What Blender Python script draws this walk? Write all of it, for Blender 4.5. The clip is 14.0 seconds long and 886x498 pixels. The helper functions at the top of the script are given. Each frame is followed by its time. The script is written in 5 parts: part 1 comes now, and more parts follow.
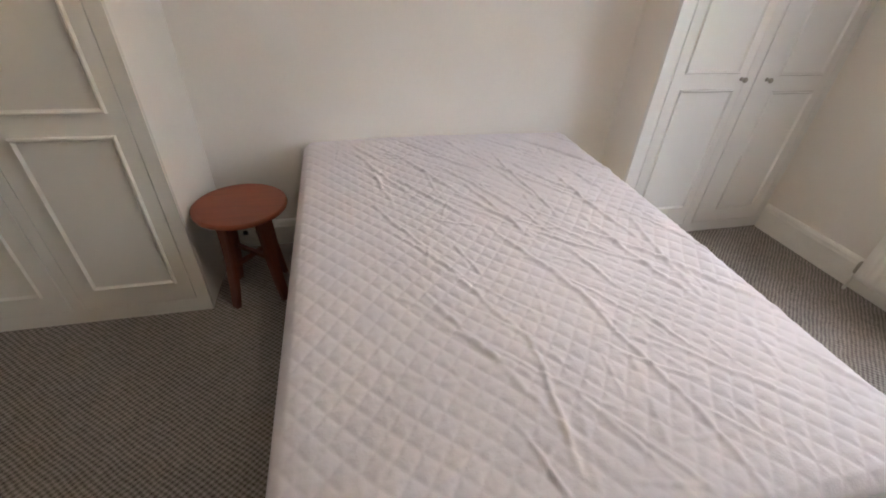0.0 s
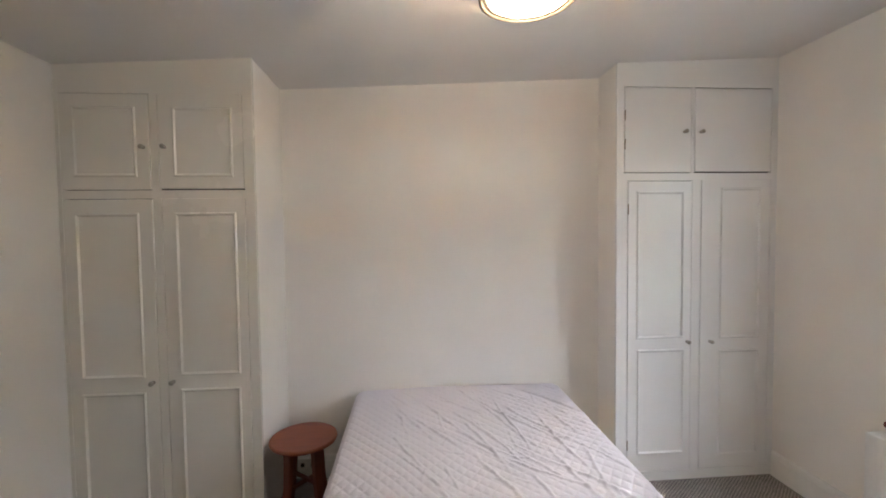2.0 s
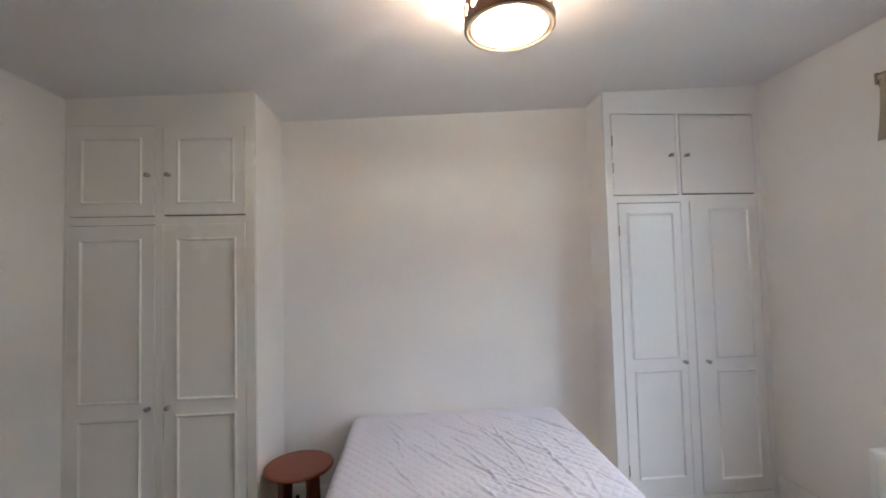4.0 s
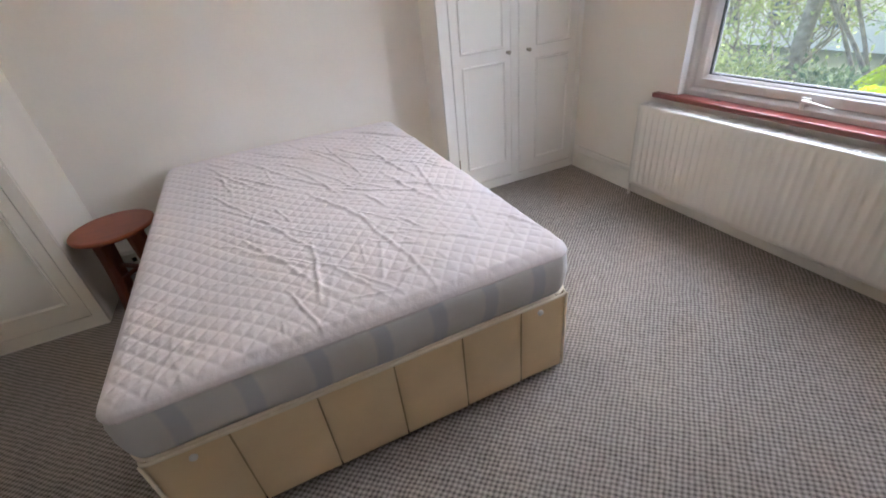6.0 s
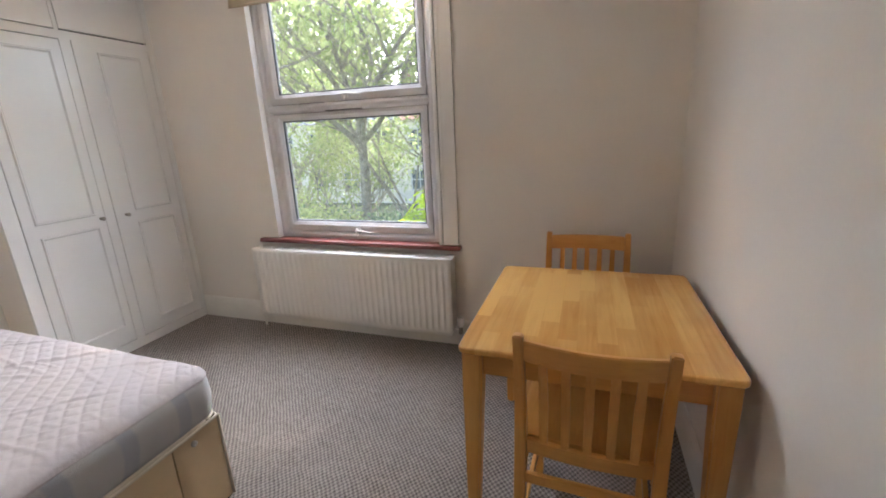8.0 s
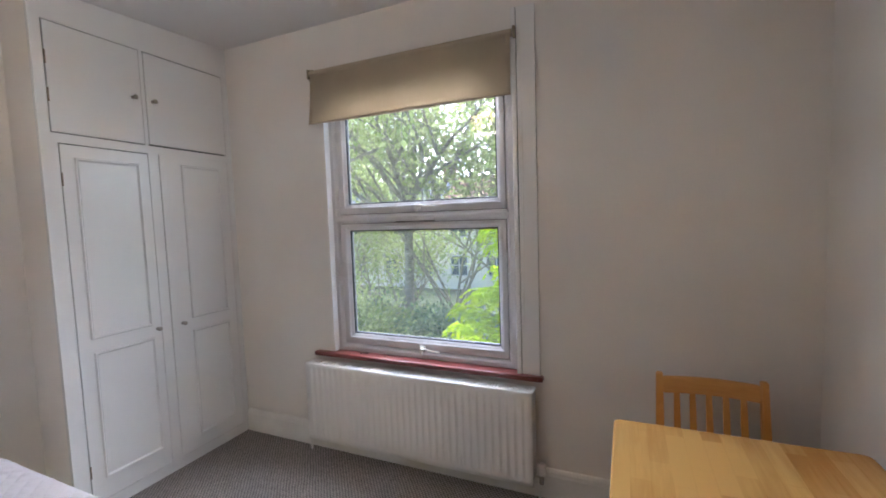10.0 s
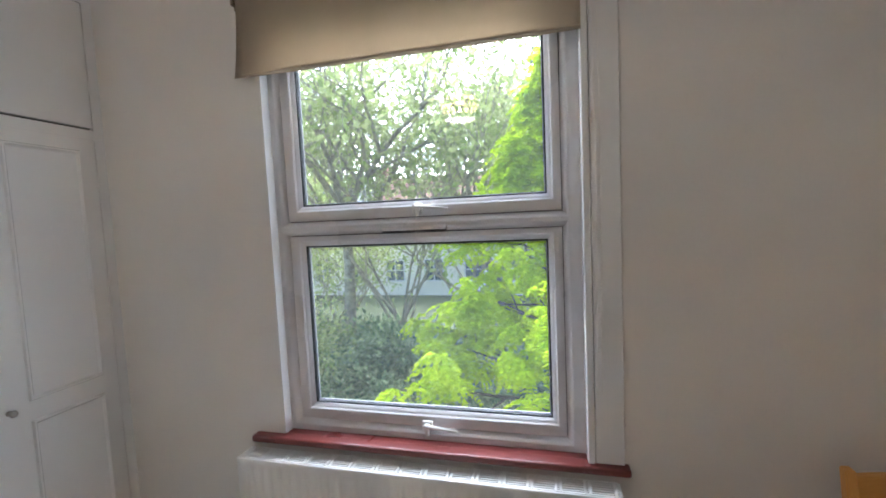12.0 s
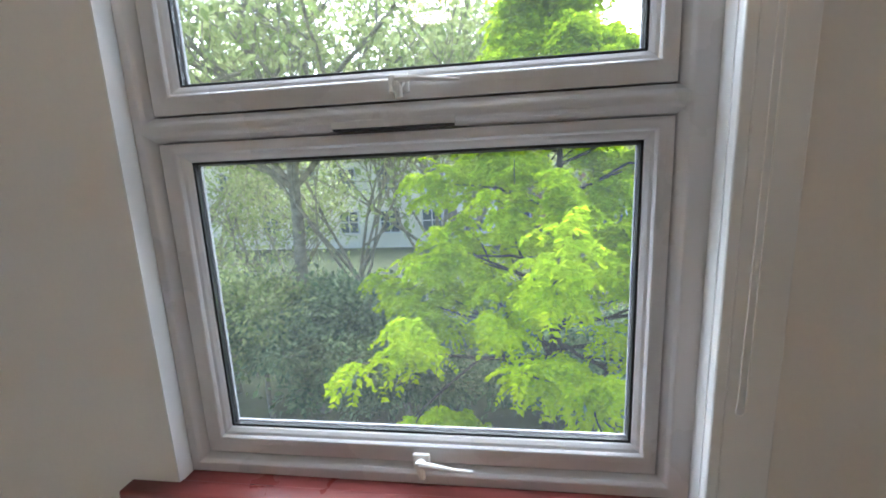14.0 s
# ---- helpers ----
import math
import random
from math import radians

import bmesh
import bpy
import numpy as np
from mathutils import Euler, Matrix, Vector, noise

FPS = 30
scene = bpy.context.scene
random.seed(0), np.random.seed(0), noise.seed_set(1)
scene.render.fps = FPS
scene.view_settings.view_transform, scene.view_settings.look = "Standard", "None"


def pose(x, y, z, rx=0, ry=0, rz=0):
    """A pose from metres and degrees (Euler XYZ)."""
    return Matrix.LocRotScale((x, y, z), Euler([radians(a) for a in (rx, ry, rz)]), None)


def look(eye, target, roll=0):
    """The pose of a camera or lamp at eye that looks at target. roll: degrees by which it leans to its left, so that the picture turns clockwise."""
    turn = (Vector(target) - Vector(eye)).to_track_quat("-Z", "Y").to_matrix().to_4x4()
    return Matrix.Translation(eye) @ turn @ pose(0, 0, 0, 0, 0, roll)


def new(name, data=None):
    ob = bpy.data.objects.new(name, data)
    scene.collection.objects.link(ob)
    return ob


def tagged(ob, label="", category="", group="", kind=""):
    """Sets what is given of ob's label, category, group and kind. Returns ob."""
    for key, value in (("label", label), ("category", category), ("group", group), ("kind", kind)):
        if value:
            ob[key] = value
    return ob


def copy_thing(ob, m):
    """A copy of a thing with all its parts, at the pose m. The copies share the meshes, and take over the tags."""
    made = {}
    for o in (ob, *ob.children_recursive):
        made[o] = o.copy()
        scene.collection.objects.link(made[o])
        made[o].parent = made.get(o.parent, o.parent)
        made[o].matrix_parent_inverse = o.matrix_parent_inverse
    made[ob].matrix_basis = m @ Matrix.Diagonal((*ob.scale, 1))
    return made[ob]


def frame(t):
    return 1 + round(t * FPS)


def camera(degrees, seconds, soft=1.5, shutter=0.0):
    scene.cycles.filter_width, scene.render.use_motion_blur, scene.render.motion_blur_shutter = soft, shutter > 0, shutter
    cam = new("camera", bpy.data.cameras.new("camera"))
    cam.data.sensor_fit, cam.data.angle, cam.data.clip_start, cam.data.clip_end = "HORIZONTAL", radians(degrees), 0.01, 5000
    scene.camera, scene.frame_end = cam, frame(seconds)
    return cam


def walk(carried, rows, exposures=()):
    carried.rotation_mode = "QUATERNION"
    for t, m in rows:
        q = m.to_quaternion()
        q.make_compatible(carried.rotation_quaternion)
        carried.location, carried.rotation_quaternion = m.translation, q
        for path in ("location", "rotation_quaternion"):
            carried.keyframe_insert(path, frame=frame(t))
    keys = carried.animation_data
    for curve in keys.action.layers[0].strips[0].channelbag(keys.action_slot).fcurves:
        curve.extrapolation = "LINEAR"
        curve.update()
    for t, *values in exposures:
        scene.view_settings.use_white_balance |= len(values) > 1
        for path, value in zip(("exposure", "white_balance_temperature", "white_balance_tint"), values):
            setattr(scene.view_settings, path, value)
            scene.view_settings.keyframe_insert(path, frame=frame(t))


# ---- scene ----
cam = camera(92.9, 14.0, soft=1.8)
PATH = [
    (0, (0.358, 1.165, 1.362), (0.763, 2.75, 0.212), 3.0),
    (0.5, (0.368, 0.928, 1.443), (0.846, 2.673, 0.589), 2.2),
    (1, (0.378, 0.645, 1.519), (0.782, 2.555, 1.085), 0.5),
    (1.5, (0.492, 0.499, 1.564), (0.731, 2.478, 1.402), -0.1),
    (2, (0.536, 0.412, 1.637), (0.688, 2.405, 1.557), -0.7),
    (4.3, (0.563, 0.361, 1.559), (0.716, 2.353, 1.647), -1.8),
    (4.5, (0.555, 0.38, 1.556), (0.707, 2.372, 1.454), -2.2),
    (5, (0.577, 0.407, 1.441), (0.715, 2.325, 0.89), -2.7),
    (5.5, (0.619, 0.433, 1.334), (0.817, 2.179, 0.379), -4.3),
    (6, (0.717, 0.448, 1.334), (1.333, 2.023, 0.268), -6.6),
    (6.5, (0.697, 0.429, 1.271), (1.999, 1.631, 0.344), -4.3),
    (7, (0.64, 0.357, 1.291), (2.28, 1.152, 0.468), -3.8),
    (7.5, (0.564, 0.237, 1.334), (2.336, 0.82, 0.615), -2.7),
    (8, (0.533, 0.109, 1.339), (2.352, 0.743, 0.803), -2.7),
    (8.2, (0.523, 0.114, 1.368), (2.354, 0.783, 0.92), -2.4),
    (8.5, (0.501, 0.133, 1.427), (2.332, 0.864, 1.092), -2.3),
    (9, (0.506, 0.194, 1.473), (2.329, 0.993, 1.283), -1.8),
    (9.2, (0.524, 0.219, 1.485), (2.343, 1.034, 1.327), -1.8),
    (11.3, (1.187, 0.912, 1.558), (3.078, 1.55, 1.433), -3.1),
    (11.5, (1.25, 0.981, 1.569), (3.166, 1.531, 1.41), -3.7),
    (12, (1.408, 1.069, 1.543), (3.344, 1.553, 1.399), -2.6),
    (12.5, (1.565, 1.084, 1.531), (3.481, 1.647, 1.413), -1.4),
    (13, (1.662, 1.109, 1.51), (3.567, 1.681, 1.304), -2.5),
    (13.5, (1.826, 1.197, 1.479), (3.753, 1.657, 1.206), -2.5),
    (14, (2.082, 1.351, 1.416), (4.026, 1.63, 1.036), -2.6),
]
walk(cam, [(t, look(eye, target, roll)) for t, eye, target, roll in PATH],
     exposures=[(0.0, 3.46, 5750, 11), (1.0, 3.46, 5700, 11), (2.2, 3.44, 5500, 11), (4.4, 3.42, 5100, 10), (5.0, 3.46, 5300, 11), (5.5, 3.52, 5500, 12), (6.5, 3.50, 5350, 12),
                (7.5, 3.48, 5650, 12), (8.5, 3.30, 5500, 12), (9.2, 3.20, 5250, 13), (11.4, 3.15, 5200, 10), (14.0, 2.92, 5250, 7)])

# ---- light ----
world = bpy.data.worlds.new("overcast_sky")
scene.world = world
world.use_nodes = True
wn = world.node_tree
sky = wn.nodes.new("ShaderNodeTexSky")
sky.sky_type = "NISHITA"
sky.sun_disc = False
sky.sun_elevation = radians(38)
sky.sun_rotation = radians(104)
sky.air_density, sky.dust_density, sky.ozone_density = 1.0, 2.5, 1.0
wn.links.new(sky.outputs["Color"], wn.nodes["Background"].inputs["Color"])
wn.nodes["Background"].inputs["Strength"].default_value = 0.052

sun_data = bpy.data.lights.new("sun", "SUN")
sun_data.energy, sun_data.angle, sun_data.color = 2.6, radians(108), (1.0, 0.97, 0.93)
sun = new("sun", sun_data)
sun.matrix_world = look((18, 4.5, 13.5), (0, 0, 0))

# ---- helpers for building ----
WX, LX, TY, BY = 2.91, -1.285, -0.335, 3.25      # window wall, wall opposite it, table wall, bed wall


def ceil_z(x):
    return 2.585 + 0.05 * x


def part(name, bm, material, parent=None, label="", smooth=False):
    me = bpy.data.meshes.new(name)
    bm.to_mesh(me)
    bm.free()
    if material:
        for m in (material if isinstance(material, (list, tuple)) else [material]):
            me.materials.append(m)
    if smooth:
        for p in me.polygons:
            p.use_smooth = True
    ob = new(name, me)
    if parent:
        ob.parent = parent
    if label:
        ob["label"] = label
    return ob


def empty(name, at=(0, 0, 0)):
    ob = new(name)
    ob.location = at
    ob.empty_display_size = 0.1
    return ob


def box(bm, lo, hi, bevel=0.0, seg=2):
    """An upright box between two corners, added to bm, its edges rounded by bevel."""
    r = bmesh.ops.create_cube(bm, size=1.0)
    c = [(a + b) / 2 for a, b in zip(lo, hi)]
    s = [abs(b - a) for a, b in zip(lo, hi)]
    for v in r["verts"]:
        v.co = Vector((c[0] + v.co.x * s[0], c[1] + v.co.y * s[1], c[2] + v.co.z * s[2]))
    if bevel > 0:
        edges = list({e for v in r["verts"] for e in v.link_edges})
        bmesh.ops.bevel(bm, geom=edges, offset=bevel, segments=seg, affect="EDGES", profile=0.5)
    return bm


def boxes(*specs, bevel=0.0, seg=2):
    bm = bmesh.new()
    for lo, hi in specs:
        box(bm, lo, hi, bevel, seg)
    return bm


def tube(bm, pts, radii, n=10, cap=True):
    """A tube along pts with a radius at each of them."""
    rings = []
    pts = [Vector(p) for p in pts]
    if not isinstance(radii, (list, tuple)):
        radii = [radii] * len(pts)
    ref = Vector((0.13, 0.31, 0.94)).normalized()
    for i, p in enumerate(pts):
        d = (pts[min(i + 1, len(pts) - 1)] - pts[max(i - 1, 0)]).normalized()
        u = d.cross(ref)
        if u.length < 0.05:
            u = d.cross(Vector((1, 0, 0)))
        u.normalize()
        w = d.cross(u).normalized()
        rings.append([bm.verts.new(p + radii[i] * (math.cos(2 * math.pi * k / n) * u + math.sin(2 * math.pi * k / n) * w)) for k in range(n)])
    for a, b in zip(rings, rings[1:]):
        for k in range(n):
            bm.faces.new((a[k], a[(k + 1) % n], b[(k + 1) % n], b[k]))
    if cap:
        bm.faces.new(rings[0][::-1])
        bm.faces.new(rings[-1])
    return bm


def lathe(bm, profile, centre, axis="z", n=24):
    """Turns a profile of (radius, height) round an axis through centre."""
    rings = []
    for r, h in profile:
        ring = []
        for k in range(n):
            a = 2 * math.pi * k / n
            p = {"z": (r * math.cos(a), r * math.sin(a), h), "y": (r * math.cos(a), h, r * math.sin(a)), "x": (h, r * math.cos(a), r * math.sin(a))}[axis]
            ring.append(bm.verts.new(Vector(centre) + Vector(p)))
        rings.append(ring)
    for a, b in zip(rings, rings[1:]):
        for k in range(n):
            bm.faces.new((a[k], a[(k + 1) % n], b[(k + 1) % n], b[k]))
    bm.faces.new(rings[0])
    bm.faces.new(rings[-1])
    bmesh.ops.recalc_face_normals(bm, faces=bm.faces)
    return bm


# ---- materials ----
def material(name, colour, rough=0.6, spread=0.06, scale=3.0, fine=120.0, bump=0.1, metal=0.0, coat=0.0, depth=0.002, second=None, spec=0.5, vary=0.08):
    """A painted, coated or plain surface: colour drifting at a large and a small scale, uneven gloss, fine relief."""
    m = bpy.data.materials.new(name)
    m.use_nodes = True
    nt, b = m.node_tree, m.node_tree.nodes["Principled BSDF"]
    N, L = nt.nodes.new, nt.links.new
    tc = N("ShaderNodeTexCoord")
    big, small = N("ShaderNodeTexNoise"), N("ShaderNodeTexNoise")
    big.inputs["Scale"].default_value, big.inputs["Detail"].default_value = scale, 6
    small.inputs["Scale"].default_value, small.inputs["Detail"].default_value = fine, 4
    L(tc.outputs["Object"], big.inputs["Vector"])
    L(tc.outputs["Object"], small.inputs["Vector"])
    ramp = N("ShaderNodeValToRGB")
    other = second or [c * (1 - spread * 2) for c in colour]
    ramp.color_ramp.elements[0].color = (*other, 1)
    ramp.color_ramp.elements[1].color = (*[min(1, c * (1 + spread * 0.6)) for c in colour], 1)
    ramp.color_ramp.elements[0].position, ramp.color_ramp.elements[1].position = 0.25, 0.7
    mix = N("ShaderNodeMath")
    mix.operation = "MULTIPLY_ADD"
    mix.inputs[1].default_value = 0.22
    sub = N("ShaderNodeMath")
    sub.operation = "SUBTRACT"
    sub.inputs[1].default_value = 0.11
    L(small.outputs["Fac"], mix.inputs[0])
    L(big.outputs["Fac"], mix.inputs[2])
    L(mix.outputs[0], sub.inputs[0])
    L(sub.outputs[0], ramp.inputs["Fac"])
    L(ramp.outputs["Color"], b.inputs["Base Color"])
    rr = N("ShaderNodeMapRange")
    rr.inputs["To Min"].default_value, rr.inputs["To Max"].default_value = max(0.02, rough - vary), min(1, rough + vary)
    L(big.outputs["Fac"], rr.inputs["Value"])
    L(rr.outputs["Result"], b.inputs["Roughness"])
    bp = N("ShaderNodeBump")
    bp.inputs["Strength"].default_value, bp.inputs["Distance"].default_value = bump, depth
    L(small.outputs["Fac"], bp.inputs["Height"])
    L(bp.outputs["Normal"], b.inputs["Normal"])
    b.inputs["Metallic"].default_value = metal
    b.inputs["Coat Weight"].default_value = coat
    b.inputs["Coat Roughness"].default_value = 0.15
    b.inputs["Specular IOR Level"].default_value = spec
    return m


def wood(name, dark, light, axis="x", rough=0.35, coat=0.3, stave=None):
    """Wood with grain along an axis; stave: (length, width) of glued staves."""
    m = bpy.data.materials.new(name)
    m.use_nodes = True
    nt, b = m.node_tree, m.node_tree.nodes["Principled BSDF"]
    N, L = nt.nodes.new, nt.links.new
    tc, mp = N("ShaderNodeTexCoord"), N("ShaderNodeMapping")
    mp.inputs["Scale"].default_value = {"x": (1, 14, 14), "y": (14, 1, 14), "z": (14, 14, 1)}[axis]
    L(tc.outputs["Object"], mp.inputs["Vector"])
    grain, blotch = N("ShaderNodeTexNoise"), N("ShaderNodeTexNoise")
    grain.inputs["Scale"].default_value, grain.inputs["Detail"].default_value, grain.inputs["Distortion"].default_value = 5, 8, 0.6
    blotch.inputs["Scale"].default_value = 2.2
    L(mp.outputs["Vector"], grain.inputs["Vector"])
    L(tc.outputs["Object"], blotch.inputs["Vector"])
    add = N("ShaderNodeMath")
    add.operation = "MULTIPLY_ADD"
    add.inputs[1].default_value, add.inputs[2].default_value = 0.45, 0.0
    L(grain.outputs["Fac"], add.inputs[0])
    L(blotch.outputs["Fac"], add.inputs[2])
    fac = add.outputs[0]
    ramp = N("ShaderNodeValToRGB")
    ramp.color_ramp.elements[0].color, ramp.color_ramp.elements[1].color = (*dark, 1), (*light, 1)
    ramp.color_ramp.elements[0].position, ramp.color_ramp.elements[1].position = 0.45, 0.95
    if stave:
        br = N("ShaderNodeTexBrick")
        br.inputs["Scale"].default_value = 1.0
        br.inputs["Brick Width"].default_value, br.inputs["Row Height"].default_value = stave
        br.inputs["Mortar Size"].default_value, br.inputs["Bias"].default_value = 0.0006, 0.0
        br.offset, br.offset_frequency = 0.37, 2
        br.inputs["Color1"].default_value, br.inputs["Color2"].default_value, br.inputs["Mortar"].default_value = (0, 0, 0, 1), (1, 1, 1, 1), (0.1, 0.1, 0.1, 1)
        L(tc.outputs["Object"], br.inputs["Vector"])
        mx = N("ShaderNodeMath")
        mx.operation = "MULTIPLY_ADD"
        mx.inputs[1].default_value = 0.32
        sb = N("ShaderNodeMath")
        sb.operation = "SUBTRACT"
        sb.inputs[1].default_value = 0.16
        L(br.outputs["Color"], mx.inputs[0])
        L(fac, mx.inputs[2])
        L(mx.outputs[0], sb.inputs[0])
        fac = sb.outputs[0]
    L(fac, ramp.inputs["Fac"])
    L(ramp.outputs["Color"], b.inputs["Base Color"])
    b.inputs["Roughness"].default_value = rough
    b.inputs["Coat Weight"].default_value, b.inputs["Coat Roughness"].default_value = coat, 0.2
    bp = N("ShaderNodeBump")
    bp.inputs["Strength"].default_value, bp.inputs["Distance"].default_value = 0.12, 0.001
    L(grain.outputs["Fac"], bp.inputs["Height"])
    L(bp.outputs["Normal"], b.inputs["Normal"])
    return m


def carpet_material():
    """Grey-brown loop-pile carpet: staggered light loops in rows over a dark ground."""
    m = bpy.data.materials.new("carpet")
    m.use_nodes = True
    nt, b = m.node_tree, m.node_tree.nodes["Principled BSDF"]
    N, L = nt.nodes.new, nt.links.new
    tc, wob = N("ShaderNodeTexCoord"), N("ShaderNodeTexNoise")
    wob.inputs["Scale"].default_value = 9
    L(tc.outputs["Object"], wob.inputs["Vector"])
    mixv = N("ShaderNodeVectorMath")
    mixv.operation = "MULTIPLY_ADD"
    mixv.inputs[1].default_value = (0.017, 0.017, 0)
    L(wob.outputs["Color"], mixv.inputs[0])
    L(tc.outputs["Object"], mixv.inputs[2])
    sep = N("ShaderNodeSeparateXYZ")
    L(mixv.outputs["Vector"], sep.inputs["Vector"])

    def math_node(op, a, v):
        n = N("ShaderNodeMath")
        n.operation = op
        for i, q in enumerate((a, v)):
            if hasattr(q, "links"):
                L(q, n.inputs[i])
            elif q is not None:
                n.inputs[i].default_value = q
        return n.outputs[0]
    sx = math_node("SINE", math_node("MULTIPLY", sep.outputs["X"], 2 * math.pi / 0.025), None)
    sy = math_node("SINE", math_node("MULTIPLY", sep.outputs["Y"], 2 * math.pi / 0.021), None)
    loop = math_node("MULTIPLY_ADD", math_node("MULTIPLY", sx, sy), 0.5)
    loop.node.inputs[2].default_value = 0.5
    fleck, wear = N("ShaderNodeTexNoise"), N("ShaderNodeTexNoise")
    fleck.inputs["Scale"].default_value, fleck.inputs["Detail"].default_value = 260, 3
    wear.inputs["Scale"].default_value, wear.inputs["Detail"].default_value = 1.3, 5
    for n in (fleck, wear):
        L(tc.outputs["Object"], n.inputs["Vector"])
    tuft = N("ShaderNodeTexVoronoi")
    tuft.inputs["Scale"].default_value = 62
    L(mixv.outputs["Vector"], tuft.inputs["Vector"])
    grey = N("ShaderNodeRGBToBW")
    L(tuft.outputs["Color"], grey.inputs["Color"])
    mixed = math_node("MULTIPLY_ADD", grey.outputs["Val"], 0.22)
    L(math_node("MULTIPLY_ADD", loop, 0.72), mixed.node.inputs[2])
    mixed.node.inputs[2].links[0].from_node.inputs[2].default_value = 0.17
    f = math_node("MULTIPLY_ADD", fleck.outputs["Fac"], 0.6)
    L(mixed, f.node.inputs[2])
    f2 = math_node("MULTIPLY_ADD", wear.outputs["Fac"], 0.35)
    L(f, f2.node.inputs[2])
    ramp = N("ShaderNodeValToRGB")
    ramp.color_ramp.elements[0].color, ramp.color_ramp.elements[1].color = (0.020, 0.016, 0.0135, 1), (0.47, 0.42, 0.385, 1)
    ramp.color_ramp.elements[0].position, ramp.color_ramp.elements[1].position = 0.33, 1.0
    sc = math_node("MULTIPLY", f2, 0.64)
    L(sc, ramp.inputs["Fac"])
    L(ramp.outputs["Color"], b.inputs["Base Color"])
    b.inputs["Roughness"].default_value = 0.95
    b.inputs["Specular IOR Level"].default_value = 0.15
    bp = N("ShaderNodeBump")
    bp.inputs["Strength"].default_value, bp.inputs["Distance"].default_value = 0.7, 0.005
    L(f, bp.inputs["Height"])
    L(bp.outputs["Normal"], b.inputs["Normal"])
    return m


def striped_ticking():
    """Mattress side: grey-white damask with soft blue upright stripes."""
    m = material("ticking", (0.62, 0.62, 0.63), 0.85, 0.05, 6, 300, 0.3)
    nt = m.node_tree
    N, L = nt.nodes.new, nt.links.new
    b = nt.nodes["Principled BSDF"]
    old = b.inputs["Base Color"].links[0].from_socket
    tc, sep = N("ShaderNodeTexCoord"), N("ShaderNodeSeparateXYZ")
    L(tc.outputs["Object"], sep.inputs["Vector"])
    add = N("ShaderNodeMath")
    add.operation = "ADD"
    L(sep.outputs["X"], add.inputs[0])
    L(sep.outputs["Y"], add.inputs[1])
    mul = N("ShaderNodeMath")
    mul.operation, mul.inputs[1].default_value = "MULTIPLY", 2 * math.pi / 0.18
    sn = N("ShaderNodeMath")
    sn.operation = "SINE"
    L(add.outputs[0], mul.inputs[0])
    L(mul.outputs[0], sn.inputs[0])
    mr = N("ShaderNodeMapRange")
    mr.inputs["From Min"].default_value, mr.inputs["From Max"].default_value = 0.55, 0.8
    L(sn.outputs[0], mr.inputs["Value"])
    mix = N("ShaderNodeMixRGB")
    mix.inputs["Color2"].default_value = (0.49, 0.515, 0.575, 1)
    L(mr.outputs["Result"], mix.inputs["Fac"])
    L(old, mix.inputs["Color1"])
    L(mix.outputs["Color"], b.inputs["Base Color"])
    return m


def leaf_material(name, low, high, gloss=0.45, through_light=0.35):
    m = bpy.data.materials.new(name)
    m.use_nodes = True
    nt, b = m.node_tree, m.node_tree.nodes["Principled BSDF"]
    N, L = nt.nodes.new, nt.links.new
    geo, ramp = N("ShaderNodeNewGeometry"), N("ShaderNodeValToRGB")
    ramp.color_ramp.elements[0].color, ramp.color_ramp.elements[1].color = (*low, 1), (*high, 1)
    L(geo.outputs["Random Per Island"], ramp.inputs["Fac"])
    L(ramp.outputs["Color"], b.inputs["Base Color"])
    b.inputs["Roughness"].default_value = gloss
    b.inputs["Specular IOR Level"].default_value = 0.06
    tr, mx = N("ShaderNodeBsdfTranslucent"), N("ShaderNodeMixShader")
    L(ramp.outputs["Color"], tr.inputs["Color"])
    mx.inputs["Fac"].default_value = through_light
    out = nt.nodes["Material Output"]
    L(b.outputs[0], mx.inputs[1])
    L(tr.outputs[0], mx.inputs[2])
    L(mx.outputs[0], out.inputs["Surface"])
    return m


def glass_material():
    m = bpy.data.materials.new("window_glass")
    m.use_nodes = True
    b = m.node_tree.nodes["Principled BSDF"]
    b.inputs["Transmission Weight"].default_value = 1.0
    b.inputs["Roughness"].default_value = 0.0
    b.inputs["IOR"].default_value = 1.45
    b.inputs["Base Color"].default_value = (0.97, 0.985, 0.98, 1)
    # a film of dust, uneven and thicker in smears; doubles as the view's haze
    nt = m.node_tree
    N, L = nt.nodes.new, nt.links.new
    tc, smear, rng_map = N("ShaderNodeTexCoord"), N("ShaderNodeTexNoise"), N("ShaderNodeMapRange")
    smear.inputs["Scale"].default_value, smear.inputs["Detail"].default_value = 5.0, 6
    rng_map.inputs["To Min"].default_value, rng_map.inputs["To Max"].default_value = 0.007, 0.015
    dust_haze, mx = N("ShaderNodeBsdfTranslucent"), N("ShaderNodeMixShader")
    dust_haze.inputs["Color"].default_value = (0.9, 0.92, 0.9, 1)
    L(tc.outputs["Object"], smear.inputs["Vector"])
    L(smear.outputs["Fac"], rng_map.inputs["Value"])
    L(rng_map.outputs["Result"], mx.inputs["Fac"])
    L(b.outputs[0], mx.inputs[1])
    L(dust_haze.outputs[0], mx.inputs[2])
    L(mx.outputs[0], nt.nodes["Material Output"].inputs["Surface"])
    return m


